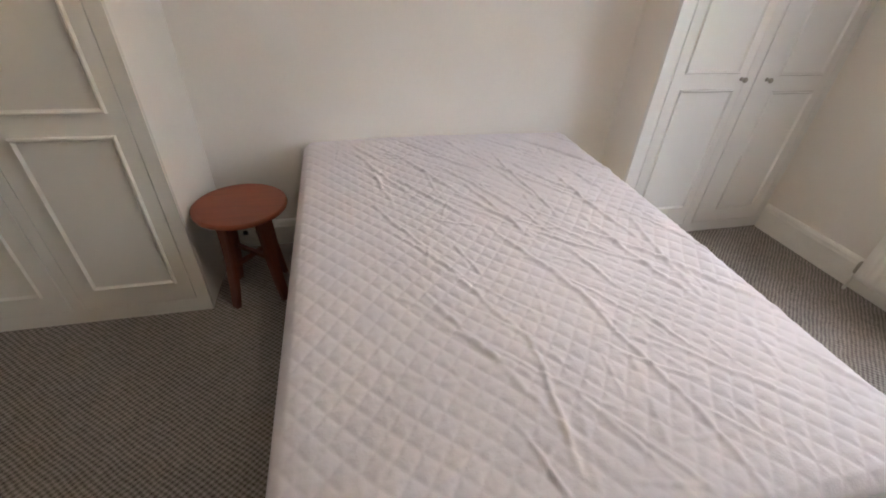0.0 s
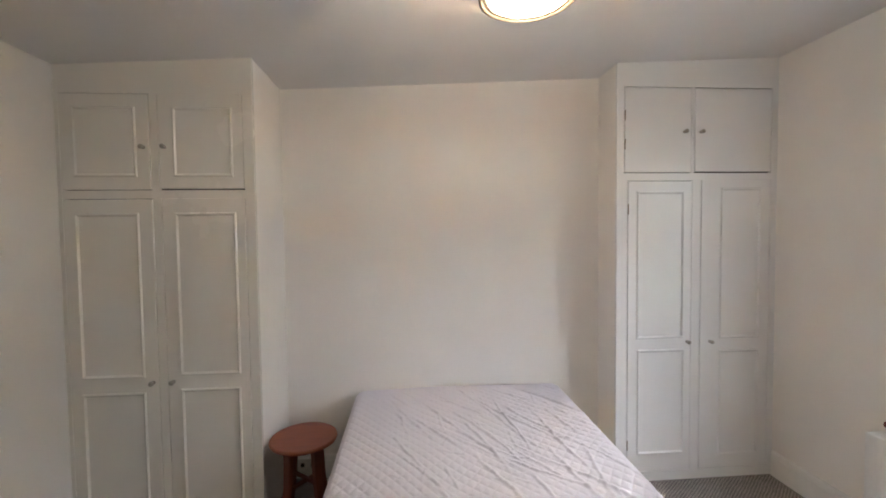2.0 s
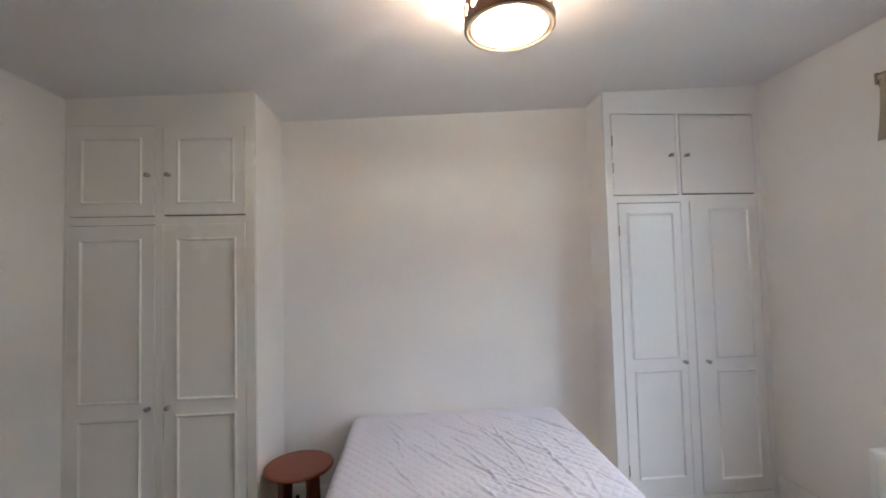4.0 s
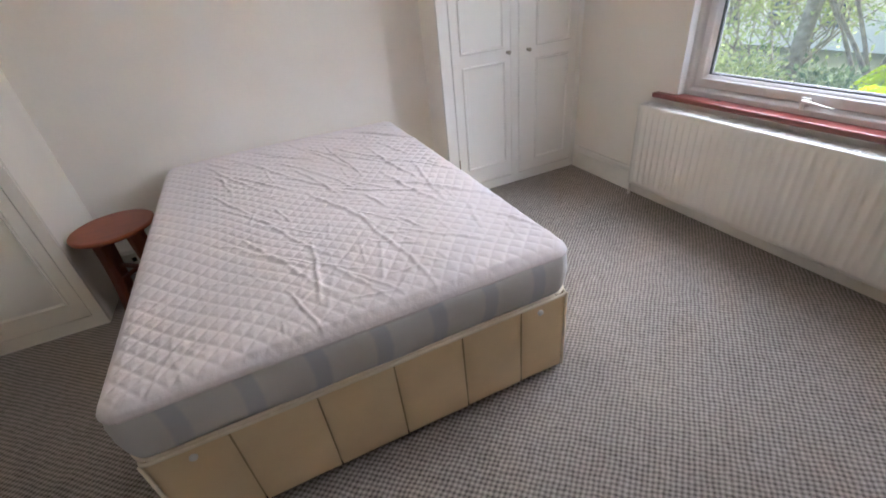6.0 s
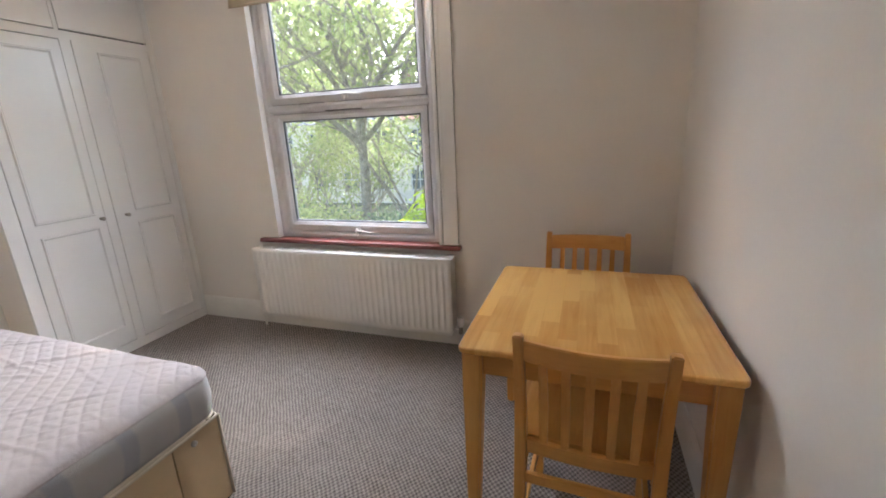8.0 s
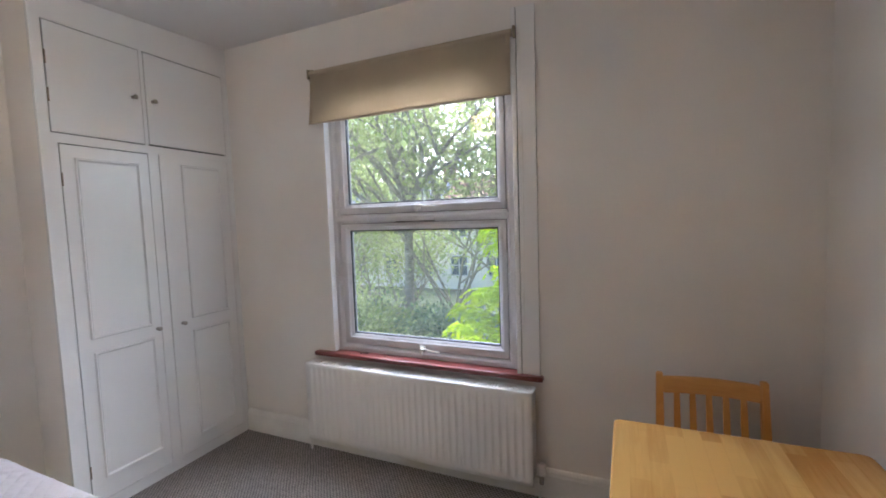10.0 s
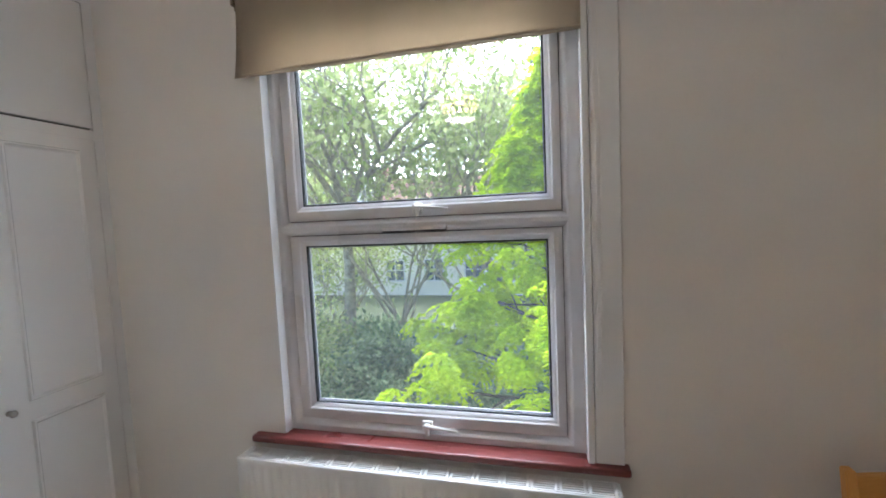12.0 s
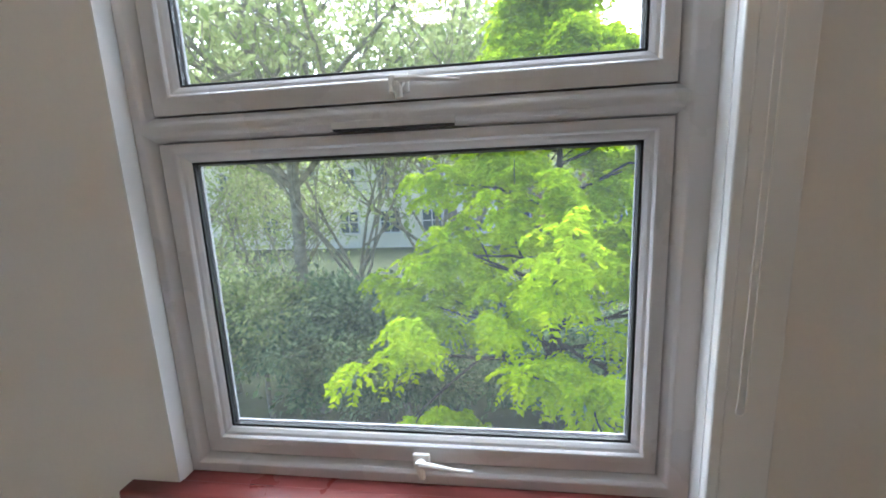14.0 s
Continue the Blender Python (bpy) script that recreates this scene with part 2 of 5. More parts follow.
def glow(name, colour, strength):
    m = bpy.data.materials.new(name)
    m.use_nodes = True
    b = m.node_tree.nodes["Principled BSDF"]
    b.inputs["Base Color"].default_value = (*colour, 1)
    b.inputs["Emission Color"].default_value = (*colour, 1)
    b.inputs["Emission Strength"].default_value = strength
    return m


WALL = material("wall_paint", (0.81, 0.77, 0.72), 0.75, 0.035, 1.6, 90, 0.12, depth=0.0015)
CEIL = material("ceiling_paint", (0.79, 0.77, 0.75), 0.85, 0.03, 1.2, 60, 0.15, depth=0.002)
GLOSS = material("gloss_paint", (0.85, 0.84, 0.825), 0.24, 0.012, 2, 60, 0.10, coat=0.5, depth=0.0006, vary=0.02)
GLOSS_CREAM = material("cream_gloss_paint", (0.85, 0.815, 0.745), 0.27, 0.008, 1.2, 60, 0.10, coat=0.4, depth=0.0006, vary=0.012)
TRIM = material("skirting_paint", (0.82, 0.80, 0.76), 0.4, 0.05, 5, 70, 0.1, depth=0.001)
UPVC = material("white_upvc", (0.64, 0.625, 0.63), 0.28, 0.03, 3, 150, 0.03, coat=0.2)
SILL = material("red_gloss_paint", (0.165, 0.034, 0.029), 0.3, 0.09, 6, 80, 0.15, coat=0.4, depth=0.0015)
RADW = material("radiator_enamel", (0.83, 0.815, 0.79), 0.35, 0.03, 3, 100, 0.04, coat=0.3)
# Near-black for the feet and for the shade in gaps, slots and holes
DARK = material("feet_and_gap_shade", (0.02, 0.02, 0.02), 0.9, 0.2, 5, 50)
STEEL = material("worn_nickel", (0.42, 0.39, 0.35), 0.32, 0.1, 30, 200, 0.05, metal=1.0)
BRASS = material("dull_brass", (0.30, 0.25, 0.18), 0.42, 0.15, 30, 200, 0.05, metal=1.0)
CARPET = carpet_material()
TICK = striped_ticking()
QUILT = material("quilted_cotton", (0.70, 0.66, 0.695), 0.9, 0.03, 3.5, 60, 0.35, depth=0.004, spec=0.2)
DIVAN = material("cream_divan_fabric", (0.80, 0.64, 0.41), 0.85, 0.06, 4, 350, 0.3, depth=0.001, spec=0.2)
PIPE = material("cream_piping", (0.80, 0.72, 0.58), 0.8, 0.05, 20, 300, 0.2)
SEAM = material("divan_seam", (0.42, 0.31, 0.19), 0.9, 0.1, 20, 300, 0.2)
TABLEW = wood("beech_staves", (0.60, 0.28, 0.055), (0.86, 0.50, 0.135), "x", 0.24, 0.5, stave=(0.31, 0.058))
BEECH_Z = wood("beech_upright", (0.62, 0.28, 0.055), (0.82, 0.45, 0.115), "z", 0.4, 0.25)
BEECH_Y = wood("beech_rail", (0.62, 0.28, 0.055), (0.82, 0.45, 0.115), "y", 0.4, 0.25)
BEECH_X = wood("beech_seat", (0.62, 0.29, 0.06), (0.82, 0.46, 0.12), "x", 0.35, 0.3, stave=(0.5, 0.07))
MAHOG = wood("mahogany_stain", (0.125, 0.024, 0.010), (0.25, 0.062, 0.022), "x", 0.45, 0.08)
MAHOG_Z = wood("mahogany_leg", (0.085, 0.016, 0.008), (0.18, 0.042, 0.018), "z", 0.45, 0.08)
BLIND = material("beige_blind", (0.50, 0.42, 0.315), 0.9, 0.05, 4, 500, 0.2, spec=0.2)
GLASS = glass_material()
SEAL = material("grey_rubber_seal", (0.36, 0.35, 0.355), 0.7, 0.1, 30, 100)
# Black rubber, also used for the shade in the sash gaps and vent slot
GASKET_GAP = material("black_gasket_and_gap_shade", (0.02, 0.022, 0.022), 0.5, 0.1, 30, 100)
COPPER = material("bronze_shade", (0.16, 0.075, 0.035), 0.4, 0.15, 12, 90, 0.1, metal=0.7)
SHADE_IN = material("shade_lining", (0.80, 0.62, 0.38), 0.7, 0.05, 10, 100)
GLOWM = glow("lamp_diffuser", (1.0, 0.84, 0.64), 2.6)
PLASTIC = material("white_plastic", (0.78, 0.76, 0.72), 0.4, 0.03, 8, 100, 0.03)
BASE_RAIL = material("dark_base_edge", (0.05, 0.022, 0.018), 0.8, 0.15, 12, 120)

# ---- structure ----
def structure(name, bm, mat, label, category, smooth=False):
    return tagged(part(name, bm, mat, None, "", smooth), label, category, kind="structure")


OY0, OY1, OZ0, OZ1 = 0.950, 2.166, 0.640, 2.42       # the window's opening
WT = 0.165                                            # thickness of the outer wall
structure("floor", boxes(((LX - 0.15, TY - 0.15, -0.12), (WX + 0.002, BY + 0.15, 0.0))), CARPET, "grey-brown loop-pile carpet laid wall to wall", "floor")
structure("wall_window", boxes(
    ((WX, TY - 0.15, -0.12), (WX + WT, OY0, 2.95)), ((WX, OY1, -0.12), (WX + WT, BY + 0.15, 2.95)),
    ((WX, OY0, -0.12), (WX + WT, OY1, OZ0)), ((WX, OY0, OZ1), (WX + WT, OY1, 2.95))), WALL, "off-white painted wall with the window in it", "wall")
structure("wall_bed", boxes(((LX - 0.15, BY, -0.12), (WX, BY + 0.15, 2.95))), WALL, "off-white painted wall behind the bed head", "wall")
structure("wall_table", boxes(((LX - 0.15, TY - 0.15, -0.12), (WX, TY, 2.95))), WALL, "off-white painted wall beside the table", "wall")
structure("wall_plain", boxes(((LX - 0.15, TY, -0.12), (LX, BY, 2.95))), WALL, "plain off-white painted wall facing the window", "wall")
bm = bmesh.new()
vs = []
for z in (0.0, 0.12):
    for x, y in ((LX - 0.1, TY - 0.1), (WX + 0.1, TY - 0.1), (WX + 0.1, BY + 0.1), (LX - 0.1, BY + 0.1)):
        vs.append(bm.verts.new((x, y, ceil_z(x) + z)))
for f in ((0, 3, 2, 1), (4, 5, 6, 7), (0, 1, 5, 4), (1, 2, 6, 5), (2, 3, 7, 6), (3, 0, 4, 7)):
    bm.faces.new([vs[i] for i in f])
structure("ceiling", bm, CEIL, "white painted plaster ceiling, slightly out of level", "ceiling")


def skirting(a, b, inward, height=0.165):
    """A skirting board along the floor from a to b, with a rounded and stepped top, thick towards inward."""
    bm = bmesh.new()
    prof = [(0, 0), (0.016, 0), (0.016, height - 0.04), (0.013, height - 0.028), (0.013, height - 0.018), (0.009, height - 0.006), (0.004, height), (0, height)]
    rows = []
    for p in (a, b):
        rows.append([bm.verts.new((p[0] + inward[0] * d, p[1] + inward[1] * d, z)) for d, z in prof])
    for k in range(len(prof)):
        j = (k + 1) % len(prof)
        bm.faces.new((rows[0][k], rows[0][j], rows[1][j], rows[1][k]))
    bm.faces.new(rows[0])
    bm.faces.new(rows[1][::-1])
    bmesh.ops.recalc_face_normals(bm, faces=bm.faces)
    return structure("baseboard", bm, TRIM, "cream gloss-painted skirting board with a stepped top", "skirting board")


skirting((WX, TY, 0), (WX, 2.975, 0), (-1, 0))
skirting((LX, TY, 0), (LX, 2.745, 0), (1, 0))
skirting((-0.295, BY, 0), (1.83, BY, 0), (0, -1), 0.15)
skirting((LX + 0.02, TY, 0), (WX - 0.02, TY, 0), (0, 1))

# board and bead on the window's one side
structure("trim", boxes(((WX - 0.014, 0.832, 0.668), (WX + 0.003, 0.926, ceil_z(WX) - 0.17)), bevel=0.003), GLOSS, "white painted flat board beside the window", "trim")
structure("trim", boxes(((WX - 0.022, 0.928, 0.668), (WX + 0.003, OY0 + 0.0025, ceil_z(WX) - 0.17)), bevel=0.005, seg=3), GLOSS, "white painted rounded bead along the window reveal", "trim")
structure("trim", boxes(((WX + 0.0035, OY0 - 0.002, 0.669), (2.956, OY0 + 0.003, OZ1 - 0.001))), GLOSS, "white gloss-painted lining of the window reveal", "trim")
structure("trim", boxes(((WX - 0.001, OY1 - 0.003, 0.669), (2.956, OY1 + 0.002, OZ1 - 0.001))), GLOSS, "white gloss-painted lining of the window reveal", "trim")

# ---- window ----
window = tagged(empty("window_1", (3.0, 1.55, 0.66)), "white plastic-framed window with two top-hung sashes", "window", kind="structure")


def wpart(name, bm, mat, parent=window, label=""):
    ob = part(name, bm, mat, parent, label)
    ob.matrix_parent_inverse = Matrix.Translation(-window.location) if parent == window else Matrix()
    return ob


FY0, FY1, FZ0, FZ1 = 0.9505, 2.1655, 0.667, 2.4195
XI = 2.957                                            # room-side face of the frame
SY0, SY1 = 1.018, 2.120                               # the sashes' sides


def section(inner, outer, profile, last):
    """A mitred frame: a section of (distance outwards from the inner rectangle, x), then out to the outer rectangle at the depths in last."""
    bm = bmesh.new()
    rects = [(inner[0] - d, inner[1] + d, inner[2] - d, inner[3] + d, x) for d, x in profile] + [(*outer, x) for x in last]
    loops = [[bm.verts.new(q) for q in ((x, y0, z0), (x, y1, z0), (x, y1, z1), (x, y0, z1))] for y0, y1, z0, z1, x in rects]
    for a, b in zip(loops, loops[1:]):
        for k in range(4):
            bm.faces.new((a[k], a[(k + 1) % 4], b[(k + 1) % 4], b[k]))
    bmesh.ops.recalc_face_normals(bm, faces=bm.faces)
    if min(bm.faces, key=lambda f: f.calc_center_median().x).normal.x > 0:
        bmesh.ops.reverse_faces(bm, faces=bm.faces)
    return bm


def ring(x0, x1, y0, y1, z0, z1, w, bevel):
    """A rectangular frame of width w in the plane x."""
    return boxes(((x0, y0, z0), (x1, y0 + w, z1)), ((x0, y1 - w, z0), (x1, y1, z1)),
                 ((x0 + 0.001, y0 + w - 0.002, z0), (x1, y1 - w + 0.002, z0 + w)), ((x0 + 0.001, y0 + w - 0.002, z1 - w), (x1, y1 - w + 0.002, z1)), bevel=bevel)


LIGHTS = ((0.714, 1.494), (1.556, 2.372))             # bottom and top of each sash
for (z0, z1), (o0, o1) in zip(LIGHTS, ((FZ0, 1.525), (1.5251, FZ1))):
    wpart("window_frame", section((SY0 - 0.0025, SY1 + 0.0025, z0 - 0.0025, z1 + 0.0025), (FY0, FY1, o0, o1),
                                  [(0, XI + 0.075), (0, XI + 0.026), (0.002, XI + 0.018), (0.012, XI + 0.006), (0.019, XI + 0.001), (0.023, XI)], (XI, XI + 0.075)), UPVC)
wpart("trickle_vent", boxes(((XI - 0.005, 1.44, 1.5035), (XI + 0.020, 1.70, 1.519)), bevel=0.002), UPVC, label="narrow slotted vent on the transom")
# No opening: a black strip carries the slot's shade in its colour
wpart("vent_slot", boxes(((XI - 0.003, 1.443, 1.4990), (XI + 0.018, 1.697, 1.5033))), GASKET_GAP)


def sash(z0, z1, lift):
    gy0, gy1, gz0, gz1 = SY0 + 0.050, SY1 - 0.060, z0 + 0.062, z1 - 0.042
    s = wpart("sash", section((gy0, gy1, gz0, gz1), (SY0, SY1, z0, z1),
                              [(0.0005, XI + 0.060), (0.0005, XI + 0.036), (0.002, XI + 0.032), (0.010, XI + 0.026), (0.0165, XI + 0.0235), (0.018, XI + 0.020), (0.021, XI + 0.0165), (0.025, XI + 0.0155), (0.036, XI + 0.015)],
                              (XI + 0.016, XI + 0.060)), UPVC)
    part("gasket", ring(XI + 0.0365, XI + 0.0475, gy0 - 0.0004, gy1 + 0.0004, gz0 - 0.0004, gz1 + 0.0004, 0.0055, 0), GASKET_GAP, s, "thin black rubber seal")
    # Black ring drawing the shade in the gap between sash and frame
    part("gap_shade_ring", ring(XI + 0.034, XI + 0.044, SY0 - 0.0025, SY1 + 0.0025, z0 - 0.0025, z1 + 0.0025, 0.0025, 0), GASKET_GAP, s, "thin black ring for the shaded gap round the sash")
    part("spacer_bar", ring(XI + 0.0525, XI + 0.060, gy0 + 0.001, gy1 - 0.001, gz0 + 0.001, gz1 - 0.001, 0.008, 0), SEAL, s, "pale metal spacer between the panes")
    p = part("pane", boxes(((XI + 0.048, gy0 + 0.001, gz0 + 0.001), (XI + 0.052, gy1 - 0.001, gz1 - 0.001))), GLASS, s, "clear glass pane")
    p.visible_shadow = False
    # cockspur handle, its arm to one side
    hz, hx = z0 + lift, XI + 0.0145
    bm = boxes(((hx - 0.012, 1.532, hz - 0.014), (hx, 1.574, hz + 0.024)), bevel=0.004)
    lathe(bm, [(0.013, -0.030), (0.0145, -0.018), (0.010, -0.011)], (hx, 1.552, hz + 0.004), "x", 14)
    tube(bm, [(hx - 0.022, 1.553, hz + 0.012), (hx - 0.026, 1.552, hz - 0.004), (hx - 0.028, 1.549, hz - 0.026)], [0.010, 0.010, 0.0075], 10)
    tube(bm, [(hx - 0.026, 1.555, hz + 0.010), (hx - 0.031, 1.515, hz + 0.009), (hx - 0.032, 1.475, hz + 0.004), (hx - 0.030, 1.428, hz + 0.0)], [0.0085, 0.0065, 0.005, 0.003], 8)
    part("handle", bm, PLASTIC, s, "white lever handle")
    return s


sash(*LIGHTS[0], 0.004)
sash(*LIGHTS[1], 0.026)
sill_bm = bmesh.new()
box(sill_bm, (2.868, 0.815, 0.640), (2.925, 2.303, 0.668), 0.008, 3)
box(sill_bm, (2.90, OY0 + 0.003, 0.641), (2.995, OY1 - 0.003, 0.6665), 0.001)
wpart("window_sill", sill_bm, SILL, label="dark red gloss-painted sill with worn edges")

# roller blind
blind = tagged(empty("roller_blind", (2.86, 1.585, 2.43)), "beige fabric roller blind partly pulled down over the window", "blind")


def bpart(name, bm, mat, label="", smooth=False):
    ob = part(name, bm, mat, blind, label, smooth)
    ob.matrix_parent_inverse = Matrix.Translation(-blind.location)
    return ob


bm = bmesh.new()
cols, rows_n = 40, 14
grid = []
for i in range(cols + 1):
    u = i / cols
    col = []
    for j in range(rows_n + 1):
        v = j / rows_n
        y = 0.950 + u * 1.268 + 0.012 * u ** 6 * v ** 2
        x = 2.868 - 0.020 * v ** 2 * (0.25 + 0.75 * u ** 4) + 0.002 * math.sin(u * 9) * v
        col.append(bm.verts.new((x, y, 2.436 - v * (0.312 + 0.006 * math.sin(u * 2.4)))))
    grid.append(col)
for i in range(cols):
    for j in range(rows_n):
        bm.faces.new((grid[i][j], grid[i + 1][j], grid[i + 1][j + 1], grid[i][j + 1]))
bmesh.ops.solidify(bm, geom=bm.faces[:], thickness=0.0015)
bpart("fabric", bm, BLIND, smooth=True)
bm = bmesh.new()
tube(bm, [(2.886, 0.945, 2.434), (2.886, 2.225, 2.434)], 0.020, 16)
bpart("roller_tube", bm, BLIND)
bm = bmesh.new()
tube(bm, [(2.8485, 0.952, 2.128), (2.8485, 2.20, 2.127)], 0.006, 8)
bpart("bottom_bar", bm, BLIND)
for y0 in (0.925, 2.228):
    bm = boxes(((2.868, y0, 2.405), (WX - 0.0005, y0 + 0.014, 2.462)), bevel=0.003)
    box(bm, (WX - 0.0105, y0 - 0.008, 2.398), (WX - 0.0005, y0 + 0.022, 2.468), 0.002)
    bpart("bracket", bm, BRASS, "small dull metal bracket")
# bead chain loop
bm = bmesh.new()
pts = [Vector((2.880, 0.912, 2.43))]
for k in range(1, 111):
    pts.append(Vector((2.880 - 0.0001 * k, 0.904 - 0.006 * math.sin(k / 35), 2.43 - 0.01355 * k)))
turn_low = pts[-1]
for k in range(1, 9):
    a = math.pi * k / 8
    pts.append(turn_low + Vector((0.0, 0.016 * (1 - math.cos(a)) / 2, -0.010 * math.sin(a))))
for k in range(1, 111):
    pts.append(Vector((2.869 + 0.0001 * k, 0.918 - 0.00006 * k - 0.004 * math.sin(k / 30), 0.9395 + 0.01355 * k)))
tube(bm, pts, 0.0013, 5)
bpart("chain", bm, PLASTIC, "thin looped white bead chain")

# ---- radiator ----
rad = tagged(empty("radiator", (2.85, 1.6, 0.10)), "white enamelled panel radiator under the window sill", "radiator")


def rpart(name, bm, mat, label="", smooth=False, parent=rad):
    ob = part(name, bm, mat, parent, label, smooth)
    if parent == rad:
        ob.matrix_parent_inverse = Matrix.Translation(-rad.location)
    return ob


RY0, RY1, RZ0, RZ1, RXF, RXB = 0.858, 2.325, 0.105, 0.608, 2.800, 2.895
flutes = 34
prof = []
span = (RY1 - 0.03) - (RY0 + 0.03)
for k in range(flutes * 8 + 1):
    ph = (k % 8) / 8
    h = 0.0 if ph < 0.25 else (0.5 - 0.5 * math.cos(2 * math.pi * (ph - 0.25) / 0.75))
    prof.append((RY0 + 0.03 + span * k / (flutes * 8), h))
prof = [(RY0, 0)] + prof + [(RY1, 0)]
levels = [(RZ0, 0.0), (RZ0 + 0.028, 0.0), (RZ0 + 0.045, 1.0), (RZ1 - 0.045, 1.0), (RZ1 - 0.028, 0.0), (RZ1 - 0.004, 0.0), (RZ1 - 0.001, -0.5)]
bm = bmesh.new()
gr = [[bm.verts.new((RXF + 0.004 + (0.004 if d < 0 else 0) - max(d, 0) * 0.009 * h, y, z)) for z, d in levels] for y, h in prof]
for a, b in zip(gr, gr[1:]):
    for j in range(len(levels) - 1):
        bm.faces.new((a[j], b[j], b[j + 1], a[j + 1]))
bmesh.ops.recalc_face_normals(bm, faces=bm.faces)
bmesh.ops.solidify(bm, geom=bm.faces[:], thickness=0.0015)
rpart("front_panel", bm, RADW, smooth=True)
rpart("back_panel", boxes(((RXB - 0.012, RY0 + 0.01, RZ0), (RXB - 0.004, RY1 - 0.01, RZ1 - 0.02)), bevel=0.002), RADW)
for y0 in (RY0, RY1 - 0.003):
    rpart("side_panel", boxes(((RXF + 0.005, y0, RZ0 + 0.03), (RXB - 0.004, y0 + 0.003, RZ1 - 0.004)), bevel=0.0008), RADW)
# top grille of bars and cross bridges
gb = bmesh.new()
for k in range(7):
    x = RXF + 0.009 + k * 0.0125
    box(gb, (x, RY0 + 0.002, RZ1 - 0.005), (x + (0.0045 if k not in (0, 6) else 0.007), RY1 - 0.002, RZ1 + 0.001), 0.0)
n_bridge = 15
for k in range(n_bridge + 1):
    y = RY0 + 0.004 + (RY1 - RY0 - 0.024) * k / n_bridge
    box(gb, (RXF + 0.012, y - 0.010, RZ1 - 0.005), (RXB - 0.010, y - 0.002, RZ1 + 0.0018), 0.0)
    box(gb, (RXF + 0.012, y + 0.006, RZ1 - 0.005), (RXB - 0.010, y + 0.014, RZ1 + 0.0018), 0.0)
rpart("top_grille", gb, RADW, "slotted white top grille")
# Convector fins, near-black: the shade under the grille is in their colour
fins = bmesh.new()
for k in range(150):
    y = RY0 + 0.02 + k * (RY1 - RY0 - 0.04) / 149
    box(fins, (RXF + 0.012, y, RZ0 + 0.05), (RXB - 0.016, y + 0.0012, RZ1 - 0.012))
tagged(rpart("convector_fin", fins, DARK), kind="stuff")
bm = bmesh.new()
tube(bm, [(2.855, 0.835, 0.0), (2.855, 0.835, 0.13)], 0.0075, 10)
tube(bm, [(2.855, 0.86, 0.130), (2.855, 0.82, 0.130)], 0.010, 10)
vb = rpart("pipe", bm, PLASTIC, "white painted radiator pipe")
bm = bmesh.new()
lathe(bm, [(0.012, 0.10), (0.014, 0.112), (0.014, 0.142), (0.011, 0.150)], (2.855, 0.825, 0), "z", 14)
rpart("valve_body", bm, STEEL, "worn metal valve body")
bm = bmesh.new()
lathe(bm, [(0.016, 0.150), (0.021, 0.156), (0.021, 0.205), (0.018, 0.212), (0.006, 0.213)], (2.855, 0.825, 0), "z", 18)
rpart("valve_knob", bm, PLASTIC, "white thermostatic valve head")
bm = bmesh.new()
tube(bm, [(2.855, 2.352, 0.0), (2.855, 2.352, 0.125)], 0.0075, 10)
tube(bm, [(2.855, 2.32, 0.130), (2.855, 2.362, 0.130)], 0.009, 10)
rpart("pipe", bm, PLASTIC)
bm = bmesh.new()
lathe(bm, [(0.010, 0.105), (0.013, 0.115), (0.013, 0.150), (0.010, 0.172), (0.004, 0.176)], (2.855, 2.352, 0), "z", 14)
rpart("lockshield", bm, STEEL, "tarnished metal lockshield valve")
for y in (1.05, 2.1):
    rpart("bracket", boxes(((RXB - 0.006, y, 0.16), (WX - 0.0005, y + 0.03, 0.54)), bevel=0.001), RADW)


# ---- fitted wardrobes ----
def moulding(x0, x1, z0, z1, y, w=0.018, d=0.010):
    """A mitred picture-frame moulding lying on a door face at y."""
    bm = bmesh.new()
    prof = [(0, 0), (0.004, d), (0.010, d), (0.013, d * 0.5), (w, 0)]
    loops = [[bm.verts.new(p) for p in ((x0 + o, y - h, z0 + o), (x1 - o, y - h, z0 + o), (x1 - o, y - h, z1 - o), (x0 + o, y - h, z1 - o))] for o, h in prof]
    for a, b in zip(loops, loops[1:]):
        for k in range(4):
            bm.faces.new((a[k], a[(k + 1) % 4], b[(k + 1) % 4], b[k]))
    bmesh.ops.recalc_face_normals(bm, faces=bm.faces)
    return bm


def knob(x, y, z):
    bm = bmesh.new()
    lathe(bm, [(0.010, 0.0), (0.010, -0.003), (0.0055, -0.006), (0.0055, -0.014), (0.011, -0.019), (0.0135, -0.025), (0.011, -0.031), (0.004, -0.033)], (x, y, z), "y", 18)
    return bm


